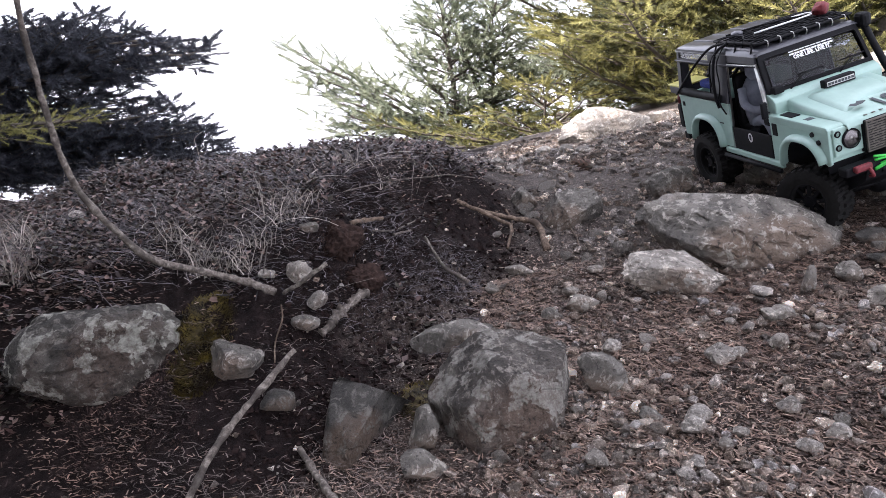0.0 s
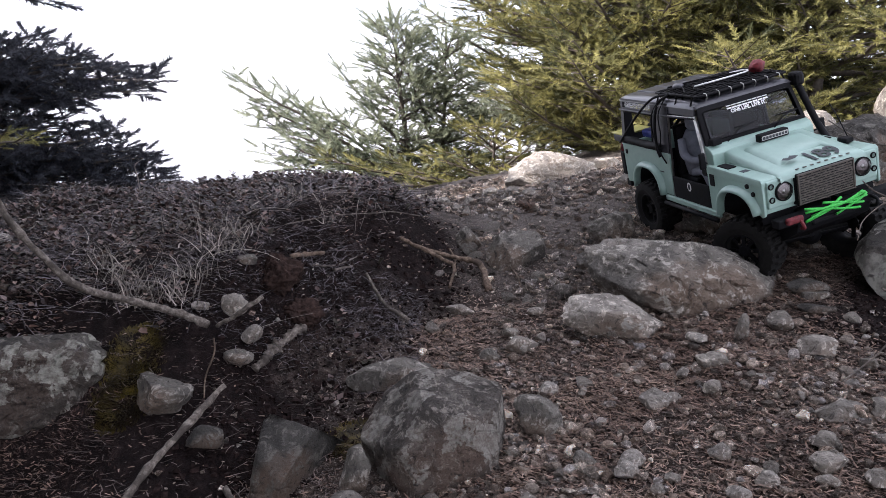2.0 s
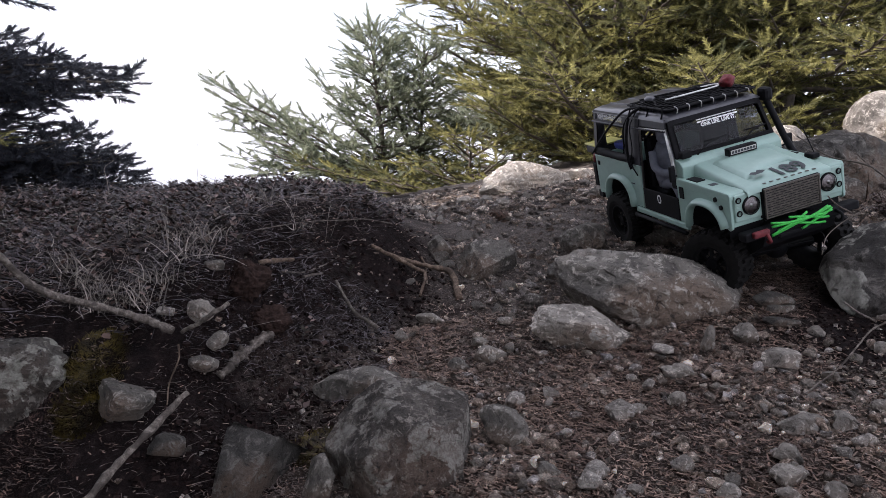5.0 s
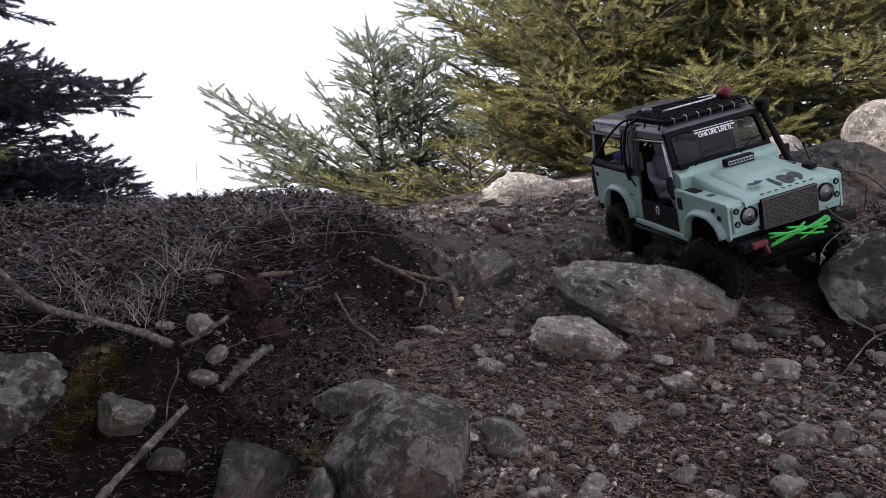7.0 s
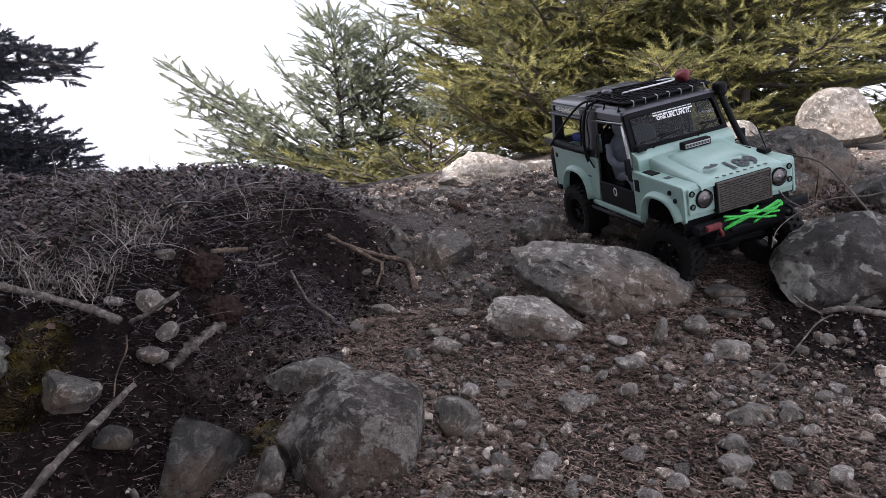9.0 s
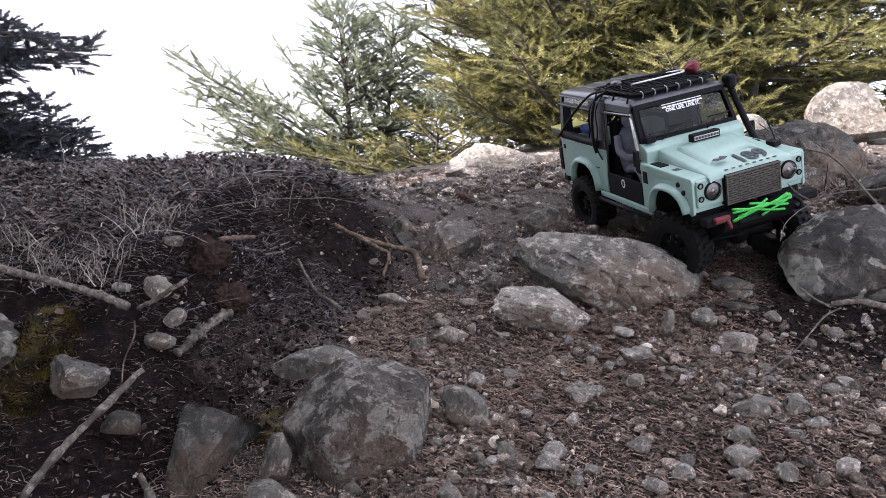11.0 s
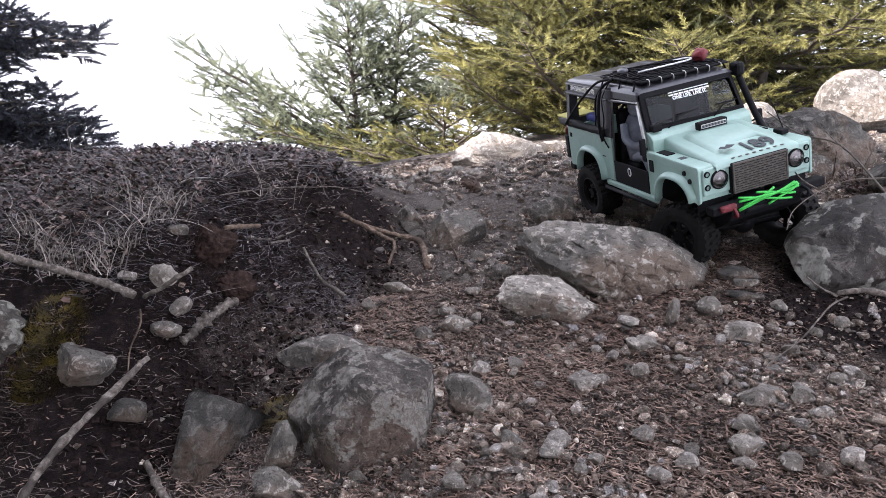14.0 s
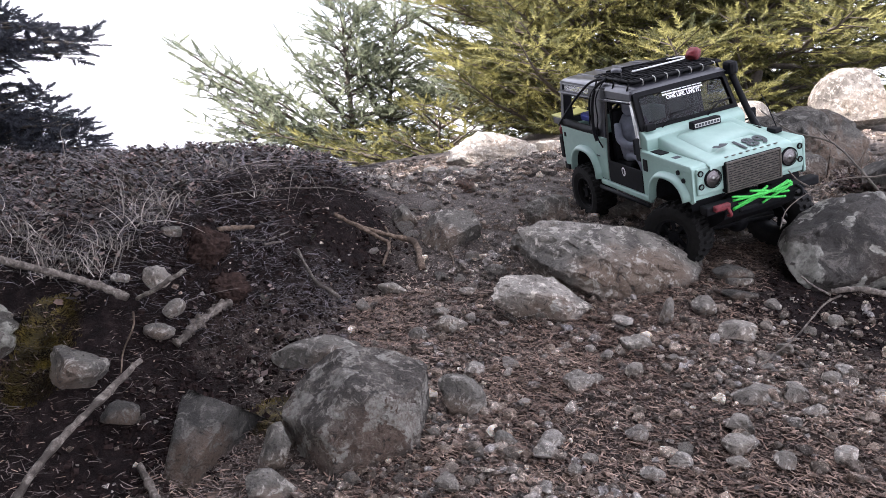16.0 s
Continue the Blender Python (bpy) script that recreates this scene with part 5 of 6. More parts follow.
def slab(outline, y0, y1, bevel=0.0):
    """A plate with an outline in x and z, from y0 to y1."""
    bm = bmesh.new()
    vs = [bm.verts.new((x, y0, z)) for x, z in outline]
    f = bm.faces.new(vs)
    ext = bmesh.ops.extrude_face_region(bm, geom=[f])
    for v in ext["geom"]:
        if isinstance(v, bmesh.types.BMVert):
            v.co.y = y1
    bmesh.ops.triangulate(bm, faces=[q for q in bm.faces if len(q.verts) > 4])
    if bevel:
        sharp = [e for e in bm.edges if len(e.link_faces) == 2 and e.calc_face_angle(0) > 0.6]
        bmesh.ops.bevel(bm, geom=sharp, offset=bevel, segments=2, affect='EDGES', profile=0.5)
    return bm


def tumble(bm):
    """Leans everything above the waist inwards, as the upper body does."""
    for v in bm.verts:
        if v.co.z > 0.176:
            v.co.y *= 1 - (v.co.z - 0.176) * 1.15
    return bm


def cbox(name, lo, hi, material, parent=None, bevel=0.0015, label=""):
    return cpart(name, box(bmesh.new(), lo, hi, bevel), material, parent, label)


def ctube(name, pts, r, material, parent=None, sides=8, label=""):
    return cpart(name, tube(bmesh.new(), pts, r, sides), material, parent, label, True)


AXF, AXR, AXZ = 0.132, -0.1425, 0.099         # wheel arches' centres


def arch(cx, r, a0, a1, n=18, rz=None):
    """Points along a squarish wheel arch."""
    out = []
    for i in range(n + 1):
        a = a0 + (a1 - a0) * i / n
        c, s = math.cos(a), math.sin(a)
        out.append((cx + r * math.copysign(abs(c) ** 0.8, c), AXZ + (rz or r) * math.copysign(abs(s) ** 0.8, s)))
    return out


SIDE = 0.0975
for s in (1, -1):
    y0, y1 = s * SIDE, s * (SIDE - 0.004)
    front_wing = cpart("front_wing", slab([(0.186, 0.112), (0.192, 0.116), (0.192, 0.1655), (0.189, 0.1695), (0.062, 0.1725), (0.054, 0.172), (0.054, 0.100), (AXF - 0.048, 0.100), *arch(AXF, 0.048, math.pi * 0.98, 0.09 * math.pi, rz=0.045)], y0, y1, 0.0009), MINT)
    rear_wing = cpart("rear_wing", slab([(-0.232, 0.101), (-0.234, 0.104), (-0.234, 0.1765), (-0.060, 0.1765), (-0.063, 0.101), (AXR + 0.048, 0.101), *arch(AXR, 0.048, 0.02 * math.pi, math.pi * 0.98, rz=0.045)], y0, y1, 0.0009), MINT)
    cbox("waist_rail", (-0.2345, s * SIDE - 0.0012, 0.1745), (-0.061, s * SIDE + 0.0012, 0.1775), MINT, rear_wing, 0.0008)
    # bulging wheel arch lips, the front one cut short at the bumper
    for cx, a0, wing in ((AXF, 0.09, front_wing), (AXR, 0.0, rear_wing)):
        bm = bmesh.new()
        rings = []
        inner = arch(cx, 0.0465, math.pi * a0, math.pi, rz=0.0435)
        outer = arch(cx, 0.0555, math.pi * a0, math.pi, rz=0.053)
        for (xi, zi), (xo, zo) in zip(inner, outer):
            ring = []
            for k, yy in ((0.0, 0.0965), (0.0, 0.1055), (0.12, 0.1075), (0.55, 0.1068), (0.9, 0.1015), (1.0, 0.0972)):
                ring.append(bm.verts.new((xi + (xo - xi) * k, s * yy, zi + (zo - zi) * k)))
            rings.append(ring)
        for a, b in zip(rings, rings[1:]):
            for k in range(5):
                bm.faces.new((a[k], a[k + 1], b[k + 1], b[k]))
        bm.faces.new(rings[0])
        bm.faces.new(rings[-1])
        cpart("wheel_arch", bm, MINT, wing, smooth=True)
        bm = bmesh.new()
        pr = None
        for xi, zi in arch(cx, 0.0485, 0, math.pi, rz=0.0455):
            cur = [bm.verts.new((xi, s * yy, zi)) for yy in (0.0945, 0.035)]
            if pr:
                bm.faces.new((pr[0], pr[1], cur[1], cur[0]))
            pr = cur
        cpart("inner_arch", bm, BLACKPL, wing)
    sill = cbox("sill", (-0.086, s * SIDE - 0.004, 0.091), (0.080, s * SIDE + 0.002, 0.100), MINT, bevel=0.0015)
    ctube("rock_slider", [(-0.084, s * 0.104, 0.087), (0.078, s * 0.104, 0.087)], 0.0036, BLACKPL, sill)
    # upper side of the hard top: a charcoal panel with a slot window and a large window
    bm = bmesh.new()
    for x0, x1, z0, z1 in ((-0.2335, -0.2190, 0.1775, 0.2400), (-0.1150, -0.0600, 0.1775, 0.2400), (-0.2335, -0.0600, 0.2400, 0.2455), (-0.2335, -0.2260, 0.2455, 0.2560), (-0.1200, -0.0600, 0.2455, 0.2560), (-0.2335, -0.0600, 0.2560, 0.2620)):
        box(bm, (x0, s * 0.0955 - 0.002, z0), (x1, s * 0.0955 + 0.002, z1), 0.0)
    upper_side = cpart("upper_side", tumble(bm), ROOFGREY)
    p = cpart("slot_window", tumble(box(bmesh.new(), (-0.2262, s * 0.0945 - 0.0006, 0.2453), (-0.1198, s * 0.0945 + 0.0006, 0.2562))), CLEAR, upper_side)
    p.visible_shadow = False
    cpart("roof_gutter", tumble(tube(bmesh.new(), [(-0.237, s * 0.0990, 0.2415), (-0.06, s * 0.0990, 0.2415), (0.024, s * 0.0965, 0.2430)], 0.0016, 6)), ROOFGREY, upper_side, smooth=True)
    cpart("door_header", tumble(box(bmesh.new(), (-0.0600, s * 0.0945 - 0.002, 0.2455), (0.0225, s * 0.0945 + 0.002, 0.2620), 0.001)), ROOFGREY, upper_side)
    cpart("window_seal", tumble(tube(bmesh.new(), smooth_line([(-0.2185, s * 0.098, 0.184), (-0.2185, s * 0.098, 0.233), (-0.2135, s * 0.098, 0.2385), (-0.121, s * 0.098, 0.2385), (-0.1155, s * 0.098, 0.233), (-0.1155, s * 0.098, 0.184)], 3), 0.0013, 6)), BLACKPL, upper_side, smooth=True)
    # rolled soft cover along the waist
    bm = tube(bmesh.new(), smooth_line([(-0.232, s * 0.094, 0.184), (-0.19, s * 0.0965, 0.186), (-0.14, s * 0.0955, 0.1845), (-0.098, s * 0.0965, 0.186), (-0.082, s * 0.095, 0.183)], 5), 0.0072, 10, True, 0.08, 3)
    cpart("rolled_cover", bm, BLACKPL, upper_side, "rolled black soft cover", True)

# the far side keeps its door; the near doorway is open
door = cpart("door", slab([(-0.060, 0.101), (0.053, 0.101), (0.053, 0.172), (-0.060, 0.1765)], SIDE, SIDE - 0.004, 0.0008), MINT)
cpart("door_frame", tumble(tube(bmesh.new(), [(-0.057, 0.0965, 0.1765), (-0.057, 0.0965, 0.243), (0.017, 0.0955, 0.244), (0.046, 0.0965, 0.174)], 0.0024, 8)), ROOFGREY, door, smooth=True)
cpart("doorway_trim", tumble(tube(bmesh.new(), [(-0.0585, -0.0972, 0.102), (-0.0575, -0.0972, 0.243), (0.017, -0.0960, 0.2445)], 0.0018, 8)), STEEL, smooth=True)
cpart("front_pillar", tumble(tube(bmesh.new(), [(0.052, -0.0965, 0.172), (0.047, -0.0962, 0.190), (0.0205, -0.0945, 0.246)], 0.0030, 8)), STEEL, smooth=True)

# wing tops, bonnet with its raised middle, scuttle
def bonnet_z(x, y=0.0):
    """The bonnet's height along its length."""
    base = 0.1712 + (0.198 - x) * 0.150
    return base - 0.0012 * (abs(y) / 0.07) ** 2


for s in (1, -1):
    wing_top = cpart("wing_top", slab([(0.192, 0.158), (0.192, 0.1655), (0.1885, 0.1698), (0.062, 0.1728), (0.052, 0.1728), (0.052, 0.158)], s * 0.0978, s * 0.0700, 0.0026), MINT)
    cbox("wing_vent", (0.074, s * 0.084 - 0.0075, 0.1712), (0.104, s * 0.084 + 0.0075, 0.1735), BLACKPL, wing_top, 0.0004)
bm = bmesh.new()
prof = (0.1985, 0.1975, 0.1945, 0.188, 0.170, 0.140, 0.110, 0.080, 0.058, 0.052)
rows = []
for y, drop in ((-0.0715, 0.5), (-0.0705, 0.16), (-0.066, 0.03), (-0.056, 0.0), (-0.02, 0.0), (0.02, 0.0), (0.056, 0.0), (0.066, 0.03), (0.0705, 0.16), (0.0715, 0.5)):
    row = []
    for i, x in enumerate(prof):
        z = bonnet_z(x, y) - (0.0085, 0.0030, 0.0006, 0, 0, 0, 0, 0, 0, 0.001)[i]
        low = 0.1660
        row.append(bm.verts.new((x, y, z - drop * (z - low) * 1.6 if drop >= 0.5 else z - drop * 0.012)))
    rows.append(row)
for a, b in zip(rows, rows[1:]):
    for k in range(len(prof) - 1):
        bm.faces.new((a[k], a[k + 1], b[k + 1], b[k]))
bonnet = cpart("bonnet", bm, MINT, smooth=True)
bm = bmesh.new()
prof = ((0.170, -0.0006), (0.167, 0.0026), (0.160, 0.0044), (0.148, 0.0052), (0.096, 0.0052), (0.086, 0.0044), (0.080, -0.0006))
rows = []
for y, k, back in ((-0.050, 0.0, 0.0), (-0.046, 0.8, 0.002), (-0.040, 1.0, 0.002), (-0.020, 1.0, 0.014), (-0.006, 1.0, 0.024), (0.040, 1.0, 0.024), (0.046, 0.8, 0.002), (0.050, 0.0, 0.0)):
    rows.append([bm.verts.new((x - back * (x > 0.14), y, bonnet_z(x - back * (x > 0.14), y) + (z * k if k else -0.0006))) for x, z in prof])
for a, b in zip(rows, rows[1:]):
    for k in range(len(prof) - 1):
        bm.faces.new((a[k], a[k + 1], b[k + 1], b[k]))
bonnet_top = cpart("bonnet_bulge", bm, MINT, bonnet, smooth=True)
scuttle = cpart("scuttle", slab([(0.066, 0.168), (0.066, 0.190), (0.060, 0.1965), (0.050, 0.2010), (0.044, 0.2010), (0.044, 0.168)], -0.091, 0.091, 0.0016), MINT)
for i in range(9):
    y = -0.062 + i * 0.0155
    cbox("scuttle_vent", (0.0655, y - 0.005, 0.1800), (0.0668, y + 0.005, 0.1842), BLACKPL, scuttle, 0.0004)

# front panel with lamp panels and grille
cbox("front_panel", (0.180, -0.0935, 0.117), (0.1905, 0.0935, 0.166), MINT, bevel=0.002)
for s in (1, -1):
    lp = cbox("lamp_panel", (0.188, s * 0.0690 - 0.0222, 0.1245), (0.1945, s * 0.0690 + 0.0222, 0.1655), MINT, bevel=0.0022)
    def disc(name, y, z, r, x0, x1, material, ri=0.0):
        bm = bmesh.new()
        n = 24
        ring = lambda rad, x: [bm.verts.new((x, s * y + rad * math.cos(2 * math.pi * i / n), z + rad * math.sin(2 * math.pi * i / n))) for i in range(n)]
        rs = [ring(r, x0), ring(r, x1 - 0.001), ring(r - 0.001, x1)]
        rs.append(ring(ri, x1) if ri else ring(0.3 * r, x1 + 0.0008))
        if ri:
            rs.append(ring(ri, x0))
        for a, b in zip(rs, rs[1:]):
            for i in range(n):
                bm.faces.new((a[i], a[(i + 1) % n], b[(i + 1) % n], b[i]))
        if not ri:
            bm.faces.new(rs[-1])
        return cpart(name, bm, material, lp, smooth=True)
    disc("lamp_ring", 0.0655, 0.1460, 0.0142, 0.192, 0.1980, BLACKPL, 0.0124)
    disc("reflector", 0.0655, 0.1460, 0.0124, 0.192, 0.1948, CHROME)
    disc("headlight", 0.0655, 0.1460, 0.0121, 0.1952, 0.1990, LENS)
    disc("bulb", 0.0655, 0.1460, 0.0040, 0.1945, 0.1958, STEEL)
    for z in (0.1575, 0.1375):
        disc("indicator_ring", 0.0850, z, 0.0046, 0.192, 0.1968, BLACKPL, 0.0032)
        disc("indicator", 0.0850, z, 0.0032, 0.192, 0.1962, LENS)
    for k in range(3):
        cbox("lamp_louvre", (0.1940, s * 0.0855 - 0.0028, 0.1452 + k * 0.0022), (0.1952, s * 0.0855 + 0.0028, 0.1463 + k * 0.0022), MINT, lp, 0.0003)
    cbox("side_vent", (0.0600, s * SIDE - 0.0014, 0.1410), (0.0725, s * SIDE + 0.0014, 0.1605), BLACKPL, bevel=0.0012)
grille = cbox("grille", (0.188, -0.0478, 0.1195), (0.2005, 0.0478, 0.1660), BLACKPL, bevel=0.0016)
for lo, hi in (((0.2000, -0.0470, 0.1625), (0.2030, 0.0470, 0.1655)), ((0.2000, -0.0470, 0.1200), (0.2030, 0.0470, 0.1222)), ((0.2000, -0.0470, 0.1222), (0.2030, -0.0440, 0.1625)), ((0.2000, 0.0440, 0.1222), (0.2030, 0.0470, 0.1625))):
    cbox("grille_frame", lo, hi, GRILLE, grille, 0.0006)
for i in range(11):
    z = 0.1232 + i * 0.00355
    cbox("grille_slat", (0.2004, -0.0440, z), (0.2022, 0.0440, z + 0.0022), GRILLE, grille, 0.0003)
    for k in range(6):
        y = -0.0360 + k * 0.0144 + (0.0072 if i % 2 else 0.0)
        cbox("grille_bar", (0.2002, y - 0.0012, z + 0.0022), (0.2018, y + 0.0012, z + 0.00355), GRILLE, grille, 0.0)

# bumper, winch and rope
bumper = cbox("front_bumper", (0.196, -0.092, 0.098), (0.214, 0.1020, 0.1115), BLACKPL, bevel=0.0025)
for s in (1, -1):
    cbox("chassis_horn", (0.170, s * 0.035 - 0.007, 0.090), (0.197, s * 0.035 + 0.007, 0.108), BLACKPL, bumper, 0.002)
    ctube("shackle", smooth_line([(0.214, s * 0.060, 0.107), (0.224, s * 0.062, 0.103), (0.225, s * 0.060, 0.095), (0.215, s * 0.058, 0.092)], 3), 0.0025, RED if s < 0 else BLACKPL, bumper, 6)
cbox("clevis", (0.2130, -0.082, 0.1030), (0.2215, -0.056, 0.1125), RED, bumper, 0.0025, "dull red tow shackle block")
cbox("winch", (0.190, -0.036, 0.088), (0.212, 0.036, 0.0975), BLACKPL, bumper, 0.003)
for (a, b), j in zip((((-0.050, 0.0985), (0.046, 0.1185)), ((-0.050, 0.1180), (0.040, 0.0955)), ((-0.049, 0.1120), (0.052, 0.1105)), ((-0.020, 0.1190), (0.046, 0.1020)), ((-0.050, 0.0995), (0.010, 0.1190)), ((-0.040, 0.1045), (0.050, 0.1165)), ((0.000, 0.0960), (0.052, 0.1140))), range(7)):
    (ya, za), (yb, zb) = a, b
    ctube("tow_rope", smooth_line([(0.2155, ya, za), (0.2180 + 0.0012 * (j % 3), ya * 0.6 + yb * 0.4, za * 0.6 + zb * 0.4 + 0.0008), (0.2180, ya * 0.25 + yb * 0.75, za * 0.25 + zb * 0.75 - 0.0006), (0.2155, yb, zb)], 5), 0.0019, GREENROPE, bumper, 7, "bright green rope laced over the bumper")
# black filler added below the bumper to stand in for the shade there
cpart("skid_plate", slab([(0.212, 0.098), (0.206, 0.082), (0.170, 0.060), (0.150, 0.058), (0.150, 0.098)], -0.060, 0.062, 0.001), BLACKPL, bumper)

# windscreen
def wpt(u, v, out=0.0):
    """A point on the windscreen's plane: u across, v from foot to top."""
    x = 0.0490 + (0.0225 - 0.0490) * v + out * 0.91
    z = 0.2000 + (0.2600 - 0.2000) * v + out * 0.41
    return Vector((x, u * (0.0895 - 0.0050 * v), z))


bm = bmesh.new()
loop = [(-1, 0), (-1, 0.93), (-0.93, 1.0), (0.93, 1.0), (1, 0.93), (1, 0)]
inner = [(-0.915, 0.085), (-0.915, 0.80), (-0.885, 0.84), (0.885, 0.84), (0.915, 0.80), (0.915, 0.085)]
rings = [[bm.verts.new(wpt(u, v, o)) for u, v in pts] for pts, o in ((loop, -0.004), (loop, 0.0025), (inner, 0.0042), (inner, -0.004))]
for a, b in zip(rings, rings[1:] + rings[:1]):
    for k in range(6):
        bm.faces.new((a[k], a[(k + 1) % 6], b[(k + 1) % 6], b[k]))
windscreen = cpart("windscreen_frame", bm, BLACKPL)
ctube("screen_seal", [wpt(u, v, 0.0042) for u, v in inner + inner[:1]], 0.0011, BLACKPL, windscreen, 6)
bm = bmesh.new()
vs = [bm.verts.new(wpt(u, v, o)) for o in (0, 0.001) for u, v in ((-0.93, 0.07), (0.93, 0.07), (0.93, 0.86), (-0.93, 0.86))]
for f in ((0, 1, 2, 3), (7, 6, 5, 4), (0, 4, 5, 1), (1, 5, 6, 2), (2, 6, 7, 3), (3, 7, 4, 0)):
    bm.faces.new([vs[i] for i in f])
pane = cpart("windscreen_pane", bm, GLASS, windscreen, "smoked windscreen glass")
pane.visible_shadow = False
for a, b in ((-0.60, 0.06), (0.34, 0.90)):
    ctube("wiper", [wpt(a, -0.02, 0.004), wpt(a + (b - a) * 0.45, 0.20, 0.0045), wpt(b, 0.275, 0.003)], 0.0011, BLACKPL, windscreen, 6)
    ctube("wiper_blade", [wpt(b - 0.46, 0.255, 0.003), wpt(b + 0.06, 0.265, 0.003)], 0.0010, BLACKPL, windscreen, 6)


def lettering(name, text, size, material, parent, m, bold=0.0):
    """Flat letters as a mesh, in car units."""
    cu = bpy.data.curves.new(name, 'FONT')
    cu.body, cu.size, cu.align_x, cu.align_y, cu.extrude, cu.offset, cu.resolution_u = text, size, 'CENTER', 'CENTER', 0.0001, bold, 3
    tmp = bpy.data.objects.new(name, cu)
    me = bpy.data.meshes.new_from_object(tmp)
    bpy.data.objects.remove(tmp)
    me.materials.append(material)
    ob = new(name, me)
    ob.parent = parent
    ob.matrix_local = m
    return ob


def frame_on(o, right, up):
    """A pose with its x along right and y along up, at o."""
    right, up = Vector(right).normalized(), Vector(up)
    nrm = right.cross(up).normalized()
    up = nrm.cross(right)
    return Matrix.Translation(o) @ Matrix((right, up, nrm)).transposed().to_4x4()


wup = wpt(0, 1) - wpt(0, 0)
lettering("slogan", "ONE LIFE. LIVE IT.", 0.0084, WHITE, windscreen, frame_on(wpt(0.02, 0.665, 0.0030), (0, 1, 0), wup) @ Matrix.Diagonal((0.98, 1, 1, 1)), 0.0003)
for i in range(8):
    u = -0.0315 + i * 0.0094
    b = box(bmesh.new(), (u - 0.0041, -0.0036, 0), (u + 0.0041, -0.0012, 0.0003))
    box(b, (u - 0.0041, 0.0010, 0), (u + 0.0041, 0.0034, 0.0003))
    ob = part("maker_mark", b, WHITE, windscreen)
    ob.matrix_local = frame_on(wpt(0, 0.785, 0.0030), (0, 1, 0), wup)
bslope = Vector((-1.0, 0, 0.150))
lettering("race_number", "189", 0.036, INK, bonnet, frame_on((0.1735, 0.018, bonnet_z(0.1735) + 0.0016), (0, 1, 0), bslope) @ Matrix.Diagonal((1.04, 1.2, 1, 1)), 0.0009)
for i in range(8):
    u = -0.040 + i * 0.0120
    cbox("maker_letter", (0.1928, u - 0.0026, bonnet_z(0.1945) - 0.0006), (0.1960, u + 0.0026, bonnet_z(0.1945) + 0.0004), GRILLE, bonnet, 0.0003)
bm = bmesh.new()
vs = [bm.verts.new((0.172 - dx, -0.042 + dy, bonnet_z(0.172 - dx) + 0.0062)) for dx, dy in ((0.004, -0.003), (0.009, 0.004), (0.006, 0.010), (0.012, 0.016), (0.005, 0.026), (-0.001, 0.016), (-0.002, 0.004))]
bm.faces.new(vs)
cpart("bonnet_decal", bm, INK, bonnet_top)
# lamp bar on the scuttle
bar = cbox("light_bar", (0.074, -0.020, 0.1915), (0.087, 0.0310, 0.2040), BLACKPL, bevel=0.0018)
cbox("light_bar_lens", (0.087, -0.017, 0.1945), (0.0878, 0.028, 0.2010), STEEL, bar, 0.0003)
for i in range(8):
    y = -0.0158 + i * 0.0055
    cbox("light_bar_mark", (0.0877, y, 0.1957), (0.0882, y + 0.0042, 0.1998), INK, bar, 0.0)

# roof, rack, rack load
bm = bmesh.new()
outline = [(-0.2385, 0.2575), (-0.2350, 0.2640), (-0.2240, 0.2672), (-0.12, 0.2690), (0.0, 0.2680), (0.020, 0.2655), (0.0265, 0.2610), (0.0255, 0.2575)]
rows = []
for u, f in ((-1, 0.0), (-0.985, 0.45), (-0.93, 0.85), (-0.8, 1.0), (0, 1.06), (0.8, 1.0), (0.93, 0.85), (0.985, 0.45), (1, 0.0)):
    rows.append([bm.verts.new((x, u * 0.0885, 0.2575 + (z - 0.2575) * f)) for x, z in outline])
for a, b in zip(rows, rows[1:]):
    for k in range(len(outline) - 1):
        bm.faces.new((a[k], a[k + 1], b[k + 1], b[k]))
roof = cpart("roof", bm, ROOFTOP, None, "satin charcoal roof skin", True)
for y in (-0.055, -0.018, 0.018, 0.055):
    ctube("roof_rib", [(-0.222, y, 0.2680), (-0.115, y, 0.2696)], 0.0012, ROOFTOP, roof, 6)
rack = ctube("roof_rack", smooth_line([(-0.105, -0.080, 0.277), (-0.03, -0.081, 0.277), (0.018, -0.080, 0.276), (0.026, -0.072, 0.276), (0.027, 0.0, 0.276), (0.026, 0.072, 0.276), (0.018, 0.080, 0.276), (-0.03, 0.081, 0.277), (-0.105, 0.080, 0.277), (-0.107, 0.0, 0.277), (-0.105, -0.080, 0.277)], 3), 0.0021, BLACKPL)
bm = bmesh.new()
nu, nv = 22, 26
grid = [[bm.verts.new((-0.101 + 0.122 * i / nu, -0.074 + 0.148 * j / nv, 0.2745 + 0.0045 * noise.fractal(Vector((i * 0.45, j * 0.45, 7)), 1.0, 2.0, 3) + 0.002 * math.sin(i * 2.1) * math.sin(j * 1.9))) for j in range(nv + 1)] for i in range(nu + 1)]
for i in range(nu):
    for j in range(nv):
        bm.faces.new((grid[i][j], grid[i + 1][j], grid[i + 1][j + 1], grid[i][j + 1]))
cpart("rack_load", bm, NETTING, rack, "lumpy black load under a net", True)
for i in range(9):
    x = -0.098 + i * 0.0145
    ctube("rack_bar", [(x, -0.080, 0.277), (x, -0.04, 0.2785), (x, 0.04, 0.2785), (x, 0.080, 0.277)], 0.0012, BLACKPL, rack, 6)
